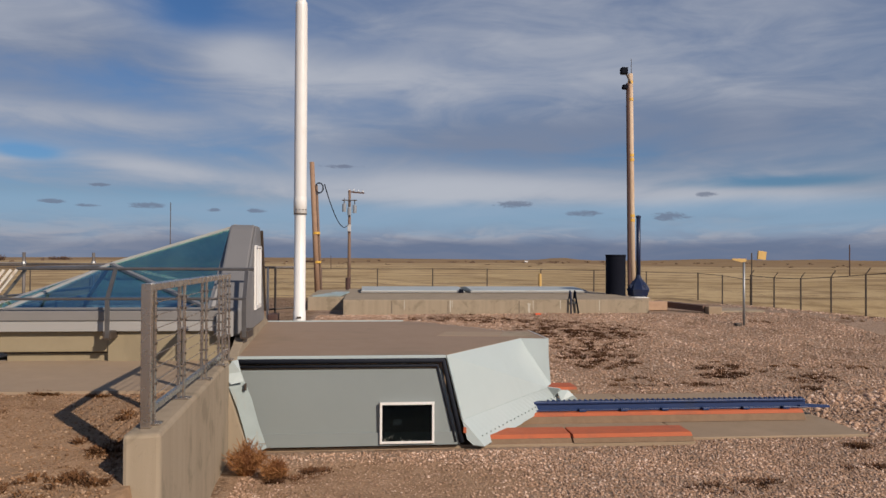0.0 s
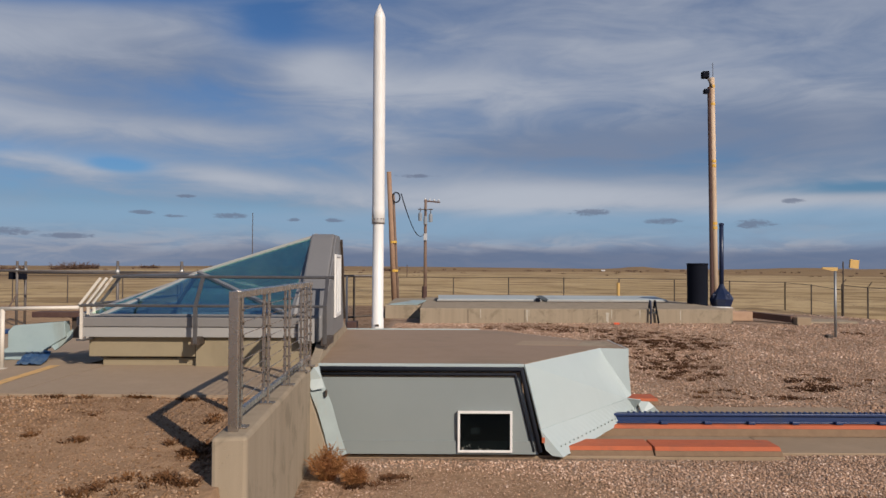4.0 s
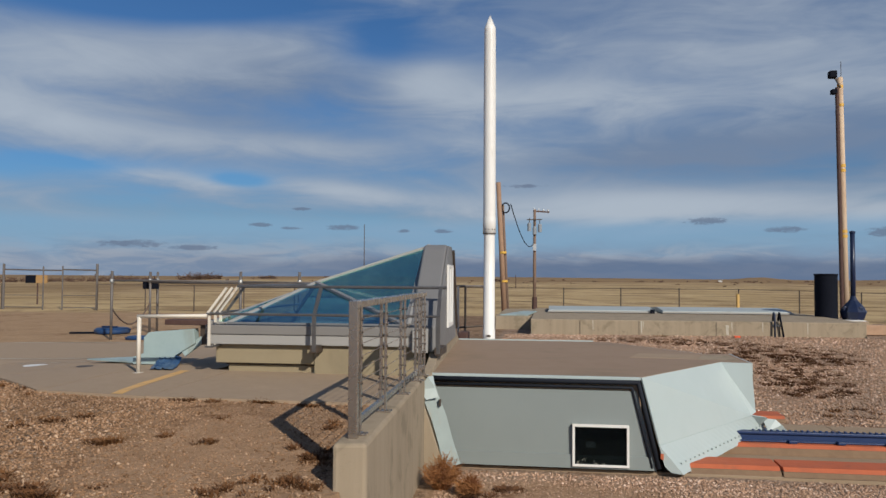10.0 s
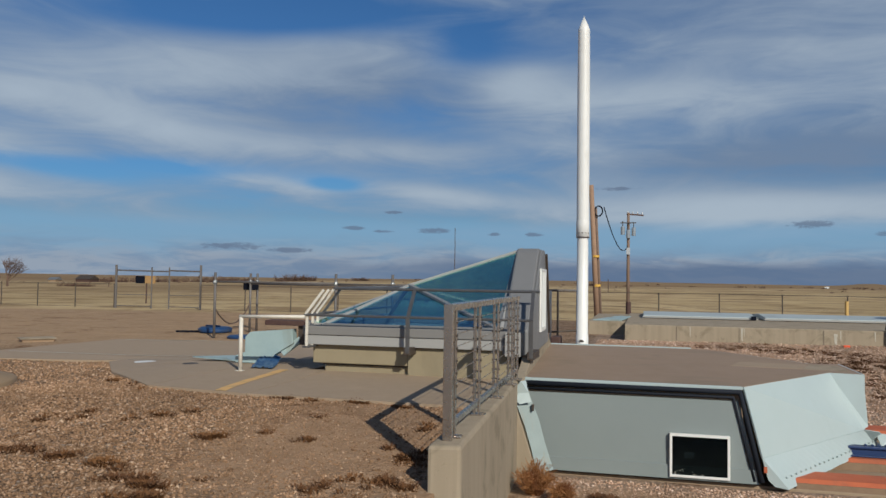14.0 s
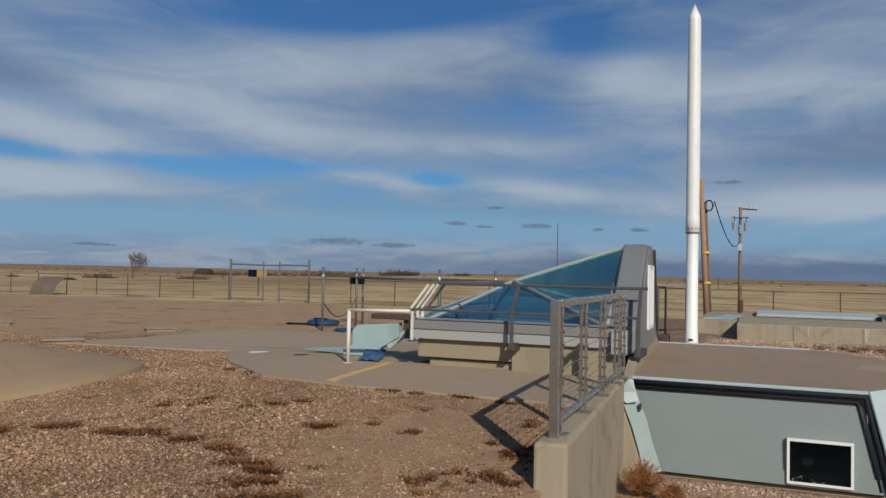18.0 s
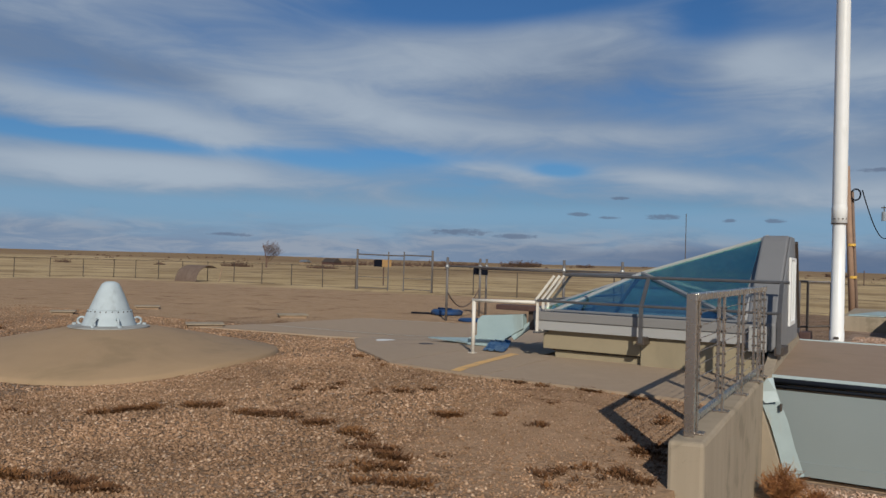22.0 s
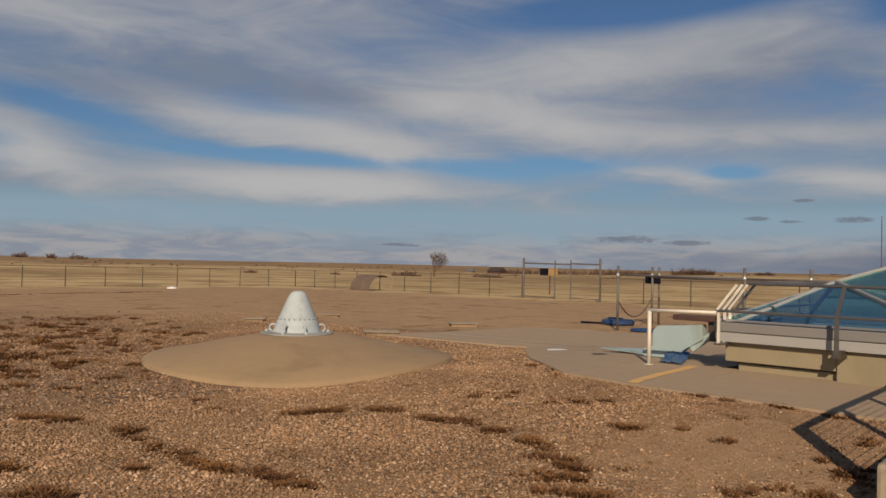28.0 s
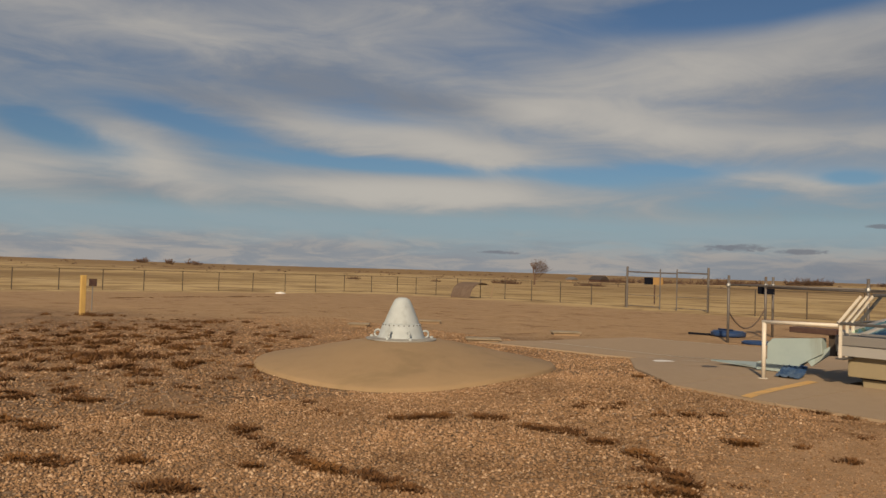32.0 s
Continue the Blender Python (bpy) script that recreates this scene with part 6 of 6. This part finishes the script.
pebbles("loose tan and pink gravel on the upper ground", 88000, -9.0, -1.7, -0.6, 8.8, 0.008, 0.022, 3, by_wall)
pebbles("loose tan gravel round the mound and apron", 98000, -23.0, -3.0, -1.0, 13.0, 0.011, 0.028, 4, lambda x, y: by_wall(x, y) * np.clip((x + 23) / 8, 0, 1))
pebbles("loose pinkish gravel in the sunken yard", 56000, -1.35, 9.5, 6.4, 10.2, 0.009, 0.025, 5, lambda x, y: 1 - 0.97 * np.clip(1.35 - ((x - 0.2) / 1.8) ** 2 - ((y - 8.5 + 0.25 * x) / 1.0) ** 2, 0, 1), mat="pink_pebble")
pebbles("loose pinkish gravel on the bank behind the runway", 80000, -1.3, 13.0, 10.0, 22.0, 0.013, 0.033, 6, mat="pink_pebble")
pebbles("larger pale stones at the runway end", 2600, 6.4, 13.0, 9.6, 13.8, 0.025, 0.062, 7, lambda x, y: np.clip((x - 6.4) / 1.6, 0, 1) * np.clip((14.2 - y) / 1.5, 0, 1), mat="pink_pebble", round_=True)
pebbles("fine tan grit trodden into the earth beside the wall", 24000, -4.7, -1.72, 4.4, 8.3, 0.004, 0.010, 9, lambda x, y: np.clip(1.3 * (1.0 - by_wall(x, y)), 0, 1))
pebbles("fine pinkish grit trodden into the earth before the closure", 15000, -1.35, 2.6, 7.2, 9.7, 0.004, 0.010, 10, lambda x, y: np.clip(1.35 - ((x - 0.2) / 1.8) ** 2 - ((y - 8.5 + 0.25 * x) / 1.0) ** 2, 0, 1), mat="pink_pebble")

pebbles("pale gravel strip inside the far fence", 14000, 12.5, 19.4, 21.0, 40.0, 0.022, 0.05, 8, lambda x, y: np.clip((x - 12.5) / 3.0, 0.15, 1), mat="pink_pebble")


# ---- dry weeds ----
def tufts(spots, seed, blades=34, high=0.075, wide=0.12, verts=None, faces=None):
    """Blades of dry grass round each spot (x, y, scale)."""
    rng = np.random.default_rng(seed)
    verts, faces = ([], []) if verts is None else (verts, faces)
    for x, y, k in spots:
        z = H(x, y) - 0.01
        for _ in range(int(blades * min(1.6, 0.5 + k))):
            a, r = rng.uniform(0, 6.283), wide * k * rng.uniform(0, 1) ** 0.6
            bx, by = x + r * math.cos(a), y + r * math.sin(a)
            lean, h = rng.uniform(0.3, 1.6), high * k * rng.uniform(0.4, 1.0)
            a2 = a + rng.uniform(-0.9, 0.9)
            tx, ty = bx + math.cos(a2) * h * lean, by + math.sin(a2) * h * lean
            w = 0.004 + 0.004 * k
            ox, oy = -math.sin(a2) * w, math.cos(a2) * w
            i = len(verts)
            mx, my = (bx * 0.55 + tx * 0.45), (by * 0.55 + ty * 0.45)
            verts += [(bx - ox, by - oy, z), (bx + ox, by + oy, z), (mx + ox, my + oy, z + h * 0.62), (mx - ox, my - oy, z + h * 0.62), (tx, ty, z + h)]
            faces += [(i, i + 1, i + 2, i + 3), (i + 3, i + 2, i + 4)]
    return verts, faces


def weeds(label, patches, seed, per=10.0, mat="weed", **kw):
    """Patches (x, y, half length, half width, heading) filled with tufts."""
    rng = np.random.default_rng(seed)
    spots = []
    for x, y, rx, ry, turn in patches:
        n = max(3, int(per * (rx * ry) ** 0.5 * 6))
        for _ in range(n):
            a, r = rng.uniform(0, 6.283), rng.uniform(0, 1) ** 0.7
            u, v, q = rx * r * math.cos(a), ry * r * math.sin(a), radians(turn)
            sx, sy = x + u * math.cos(q) - v * math.sin(q), y + u * math.sin(q) + v * math.cos(q)
            clump = noise.noise((sx * 3.4, sy * 3.4, seed)) + 0.6 * noise.noise((sx * 9.0, sy * 9.0, seed + 2.0))
            if clump > (0.04 if mat == "dark_weed" else -0.04) and not bool(paved(np.array(sx), np.array(sy))):
                spots.append((sx, sy, rng.uniform(0.3, 0.95)))
    v, f = tufts(spots, seed + 1, **kw)
    me = bpy.data.meshes.new("dry_weeds")
    me.from_pydata(v, [], f)
    me.materials.append(M[mat])
    return tagged(new("dry_weeds", me), label, "weeds", kind="stuff")


TRAILS = (
    ((-7.35, 4.98), (-7.18, 5.32), (-6.94, 5.62), (-6.7, 5.88), (-6.1, 5.84), (-5.71, 5.89), (-5.16, 5.80), (-4.7, 5.65), (-3.98, 5.26), (-3.45, 5.05)),
    ((-8.92, 2.74), (-8.6, 2.99), (-8.23, 3.22), (-7.75, 3.38), (-7.34, 3.37), (-6.63, 3.29), (-6.05, 3.30), (-5.66, 3.39), (-5.3, 3.47), (-4.8, 3.52)),
    ((19.2, 22.0), (19.2, 26.0)), ((19.2, 26.0), (19.2, 30.0)), ((19.2, 30.0), (19.2, 34.0)), ((19.2, 34.0), (19.2, 38.0)),
    ((-38.1, 10.8), (-41.0, 14.7)), ((-41.0, 14.7), (-43.0, 19.0)), ((-43.0, 19.0), (-45.3, 23.6)),
)
TRACK = []
for line in TRAILS:
    for (xa, ya), (xb, yb) in zip(line, line[1:]):
        long_ = math.hypot(xb - xa, yb - ya)
        turn = math.degrees(math.atan2(yb - ya, xb - xa))
        for u in (0.2, 0.5, 0.8):
            side = random.uniform(-0.07, 0.07)
            TRACK.append((xa + (xb - xa) * u - side * (yb - ya) / long_, ya + (yb - ya) * u + side * (xb - xa) / long_, long_ * random.uniform(0.15, 0.34), random.uniform(0.03, 0.15), turn + random.uniform(-30, 30)))
weeds("trails of dry orange-brown weeds winding over the gravel", TRACK, 71, 32, wide=0.085, high=0.062, blades=26)
NEAR = ((-6.31, 2.78, 0.16, 0.12, 20), (-5.94, 2.01, 0.3, 0.16, 30), (-6.81, 2.0, 0.2, 0.12, 10), (-8.95, 1.55, 0.25, 0.15, 20), (-8.44, 1.64, 0.2, 0.12, 60), (-9.8, 2.52, 0.3, 0.14, 40), (-10.42, 1.83, 0.3, 0.2, 10), (-4.91, 4.63, 0.10, 0.10, 0), (-5.95, 6.93, 0.22, 0.07, 35), (-4.98, 7.17, 0.4, 0.09, 30), (-4.03, 6.53, 0.15, 0.06, 20), (-3.74, 4.88, 0.3, 0.1, 30), (-3.3, 4.7, 0.35, 0.1, 20), (-3.58, 6.73, 0.12, 0.06, 0), (-3.14, 6.66, 0.12, 0.06, 0), (-7.2, 1.4, 0.3, 0.15, 40))
weeds("dry red-brown weeds trailing over the gravel", NEAR, 21, 70, wide=0.08, high=0.06, blades=20)
EDGE = ((-6.45, 8.68, 0.25, 0.08, 140), (-5.95, 8.35, 0.12, 0.07, 160), (-4.2, 8.3, 0.3, 0.05, 176), (-3.2, 8.25, 0.15, 0.04, 176), (-2.1, 6.4, 0.26, 0.32, 60), (-1.95, 5.7, 0.25, 0.3, 90), (-2.2, 7.2, 0.25, 0.15, 60), (-2.35, 5.4, 0.35, 0.25, 60), (-3.9, 8.22, 0.25, 0.06, 176), (-2.6, 8.15, 0.2, 0.05, 176), (-7.0, 9.1, 0.2, 0.06, 140))
weeds("dry weeds along the apron edge and beside the wall", EDGE, 23, 34, wide=0.08, high=0.06, blades=22)
YARD = ((5.3, 19.4, 1.7, 1.3, 10), (5.2, 19.0, 1.5, 1.0, 0), (5.1, 17.3, 1.0, 1.0, 0), (4.9, 15.6, 0.8, 0.4, 0), (7.0, 14.6, 0.6, 0.25, 10), (8.2, 13.5, 0.2, 0.15, 0), (3.9, 7.9, 0.5, 0.2, 10), (6.4, 9.45, 0.3, 0.12, 0), (5.9, 8.5, 0.35, 0.12, 0), (-0.6, 8.85, 0.25, 0.08, 0), (-0.9, 8.5, 0.2, 0.08, 20), (6.2, 18.6, 0.8, 0.5, 0), (3.0, 20.8, 2.2, 0.5, 0), (5.8, 13.9, 0.8, 0.12, 0), (8.6, 14.2, 0.5, 0.3, 0), (7.15, 15.2, 0.5, 0.3, 20), (4.9, 16.3, 0.9, 0.5, 0), (18.9, 25, 3.0, 0.5, 90), (18.9, 31, 3.0, 0.5, 90), (16.6, 22.5, 1.6, 0.4, 20))
weeds("dark dry weeds on the sunken yard and its bank", YARD, 25, 85, mat="dark_weed", high=0.06, wide=0.11, blades=22)


def scatter(label, x0, x1, y0, y1, count, seed, scale, cut, high, size, thin=None):
    """Tufts that gather in drifts, by a smooth noise."""
    rng = np.random.default_rng(seed)
    spots = []
    for _ in range(count):
        x, y = rng.uniform(x0, x1), rng.uniform(y0, y1)
        v = 0.7 * noise.noise((x * scale, y * scale, seed)) + 0.5 * noise.noise((x * scale * 3.1, y * scale * 3.1, seed + 5.0)) + 0.45 * noise.noise((x * scale * 9.0, y * scale * 9.0, seed + 9.0))
        v -= thin(x, y) if thin else 0.0
        if v > cut and not bool(paved(np.array(x), np.array(y))):
            spots.append((x, y, size * rng.uniform(0.4, 1.0) * min(1.5, 0.6 + (v - cut) * 2.2)))
    v, f = tufts(spots, seed + 1, 20, high, 0.08)
    me = bpy.data.meshes.new("dry_weeds")
    me.from_pydata(v, [], f)
    me.materials.append(M["weed"])
    return tagged(new("dry_weeds", me), label, "weeds", kind="stuff")


scatter("drifts of dry red-brown weeds over the near gravel", -9.5, -3.0, -0.4, 8.6, 16000, 61, 0.75, 0.40, 0.05, 0.7)
scatter("clumps of dry brown weeds on the open yard", -27.0, -9.5, 0.2, 11.5, 34000, 63, 2.3, 0.16, 0.09, 0.9, lambda x, y: 0.30 * (((x + 15.5) / 7.0) ** 2 + ((y - 4.5 - 0.35 * (-15.5 - x)) / 4.2) ** 2))
scatter("sparse dry weeds on the bank behind the runway", 2.5, 14.0, 13.4, 22.0, 3200, 65, 0.5, 0.40, 0.07, 0.95)
FAR = ((-13.7, 3.6, 1.2, 0.7, 70), (-15.9, 8.4, 0.5, 0.2, 60), (-20.7, 8.5, 0.9, 0.4, 60), (-24.2, 6.2, 1.4, 0.5, 60))
weeds("brown weeds scattered over the open yard", FAR, 27, 9, high=0.13, wide=0.18, blades=22)


class Sticks:
    """Thin three-sided twigs, gathered into one mesh."""

    def __init__(self):
        self.v, self.f = [], []

    def add(self, p, q, r0, r1):
        d = (q - p).normalized()
        s = d.orthogonal().normalized()
        o = d.cross(s)
        i = len(self.v)
        for c, r in ((p, r0), (q, r1)):
            for k in range(3):
                a = 2.0944 * k
                w = c + (s * math.cos(a) + o * math.sin(a)) * r
                self.v.append((w.x, w.y, w.z))
        self.f += [(i, i + 1, i + 4, i + 3), (i + 1, i + 2, i + 5, i + 4), (i + 2, i, i + 3, i + 5)]

    def link(self, name, mat, parent):
        me = bpy.data.meshes.new(name)
        o = parent.location
        me.from_pydata([(a - o.x, b - o.y, c - o.z) for a, b, c in self.v], [], self.f)
        me.materials.append(mat)
        ob = new(name, me)
        ob.parent = parent
        ob["kind"] = "stuff"
        return ob


def shrub(x, y, r, h, seed, label):
    rng = np.random.default_rng(seed)
    z = H(x, y)
    t = thing("dry_shrub", (x, y, z), label, "shrub")
    bm = Sticks()
    for _ in range(170):
        a, lean = rng.uniform(0, 6.283), rng.uniform(0.1, 1.0)
        tip = Vector((x + math.cos(a) * r * lean, y + math.sin(a) * r * lean, z + h * rng.uniform(0.5, 1.0) * (1.1 - 0.5 * lean)))
        bm.add(Vector((x + rng.uniform(-0.04, 0.04), y + rng.uniform(-0.04, 0.04), z - 0.03)), tip, 0.005, 0.002)
        for _ in range(5):
            u = rng.uniform(0.35, 1.0)
            p = Vector((x, y, z)).lerp(tip, u)
            bm.add(p, p + Vector((rng.uniform(-1, 1), rng.uniform(-1, 1), rng.uniform(-0.1, 1.0))) * 0.09, 0.0035, 0.0015)
    bm.link("foliage", M["shrub"], t)


shrub(-1.27, 8.75, 0.27, 0.40, 31, "bushy dry red-brown shrub at the foot of the wall")
shrub(-0.95, 8.55, 0.16, 0.2, 32, "small dry brown shrub on the gravel")


# ---- far brush and trees ----
def branchy(bm, p, way, length, r, depth, rng, fork=3):
    tip = p + way * length
    bm.add(p, tip, r, r * 0.65)
    if depth == 0:
        return
    for _ in range(fork):
        q = Vector((rng.uniform(-1, 1), rng.uniform(-1, 1), rng.uniform(-0.1, 0.8)))
        branchy(bm, p.lerp(tip, rng.uniform(0.55, 1.0)), (way + q * 0.85).normalized(), length * rng.uniform(0.55, 0.8), r * 0.6, depth - 1, rng, fork)


def tree(x, y, h, seed, label, limbs=6):
    rng = np.random.default_rng(seed)
    z = H(x, y) - 0.2
    t = thing("bare_tree", (x, y, z), label, "tree")
    wpart("trunk", rod((x, y, z), (x, y, z + h * 0.35), h * 0.03, h * 0.02, 7), M["brush"], t)
    bm = Sticks()
    for _ in range(limbs):
        way_ = Vector((rng.uniform(-1, 1), rng.uniform(-1, 1), rng.uniform(0.5, 1.4))).normalized()
        branchy(bm, Vector((x, y, z + h * rng.uniform(0.12, 0.35))), way_, h * 0.25, h * 0.010, 3, rng, 4)
    bm.link("crown", M["brush"], t)


tree(-138.0, 144.8, 8.6, 41, "bare reddish-brown bushy tree beyond the fence", 9)
tree(-128, 166, 3.6, 42, "bare leafless tree far out on the prairie")


def brush(x, y, w, h, seed, label, stems=60):
    rng = np.random.default_rng(seed)
    t = thing("brush_thicket", (x, y, H(x, y)), label, "brush", "far brush")
    bm = Sticks()
    for _ in range(stems):
        rise = rng.uniform(0.35, 1.25)
        bx, by = x + rng.uniform(-w, w), y + rng.uniform(-w * 0.4, w * 0.4)
        z = H(bx, by) - 0.2
        for _ in range(4):
            way_ = Vector((rng.uniform(-1, 1), rng.uniform(-1, 1), rng.uniform(0.2, 1.2))).normalized()
            branchy(bm, Vector((bx, by, z)), way_, h * rise * rng.uniform(0.2, 0.55), h * 0.025, 1, rng, 5)
    bm.link("foliage", M["brush"], t)


for k, (bearing, far_, w, h) in enumerate(((45.7, 200, 4.0, 2.0), (39.6, 205, 4.2, 1.9), (31.7, 560, 22.0, 6.0), (34.9, 600, 18.0, 5.5), (56.8, 200, 2.0, 1.4), (50.8, 200, 1.3, 1.1), (71.4, 1700, 20, 17), (69.6, 1700, 12, 14), (68.0, 1700, 26, 15), (29.3, 640, 16.0, 6.5), (25.4, 760, 14.0, 9.5), (24.3, 780, 9.0, 8.0), (20.5, 800, 8.0, 5.0), (37.5, 520, 10, 4.5), (8.0, 800, 10, 5.5), (4.0, 820, 9, 5.0))):
    q_ = radians(bearing)
    brush(-far_ * math.sin(q_), far_ * math.cos(q_), w, h, 50 + k, "dark bare brush thicket out on the prairie", 22 if far_ > 1000 else 60)


def far_scrub():
    """Low scrub dotted over the far prairie."""
    rng = np.random.default_rng(90)
    bm = Sticks()
    for _ in range(190):
        q, far_ = radians(rng.uniform(-34, 80)), rng.uniform(260, 1500)
        w = far_ * rng.uniform(0.001, 0.0045)
        cx, cy = -far_ * math.sin(q), far_ * math.cos(q)
        for _ in range(7):
            bx, by = cx + rng.uniform(-w, w) * math.cos(q), cy + rng.uniform(-w, w) * math.sin(q)
            z, hh = H(bx, by) - 0.15, far_ * rng.uniform(0.0008, 0.0022)
            for _ in range(3):
                tip = Vector((bx + rng.uniform(-1, 1) * hh, by, z + hh * rng.uniform(0.4, 1.0)))
                bm.add(Vector((bx, by, z)), tip, hh * 0.22, hh * 0.08)
    root = thing("prairie_scrub", (0, 0, 0), "low dark scrub dotted over the far prairie", "scrub", kind="stuff")
    bm.link("scrub", M["brush"], root)


far_scrub()
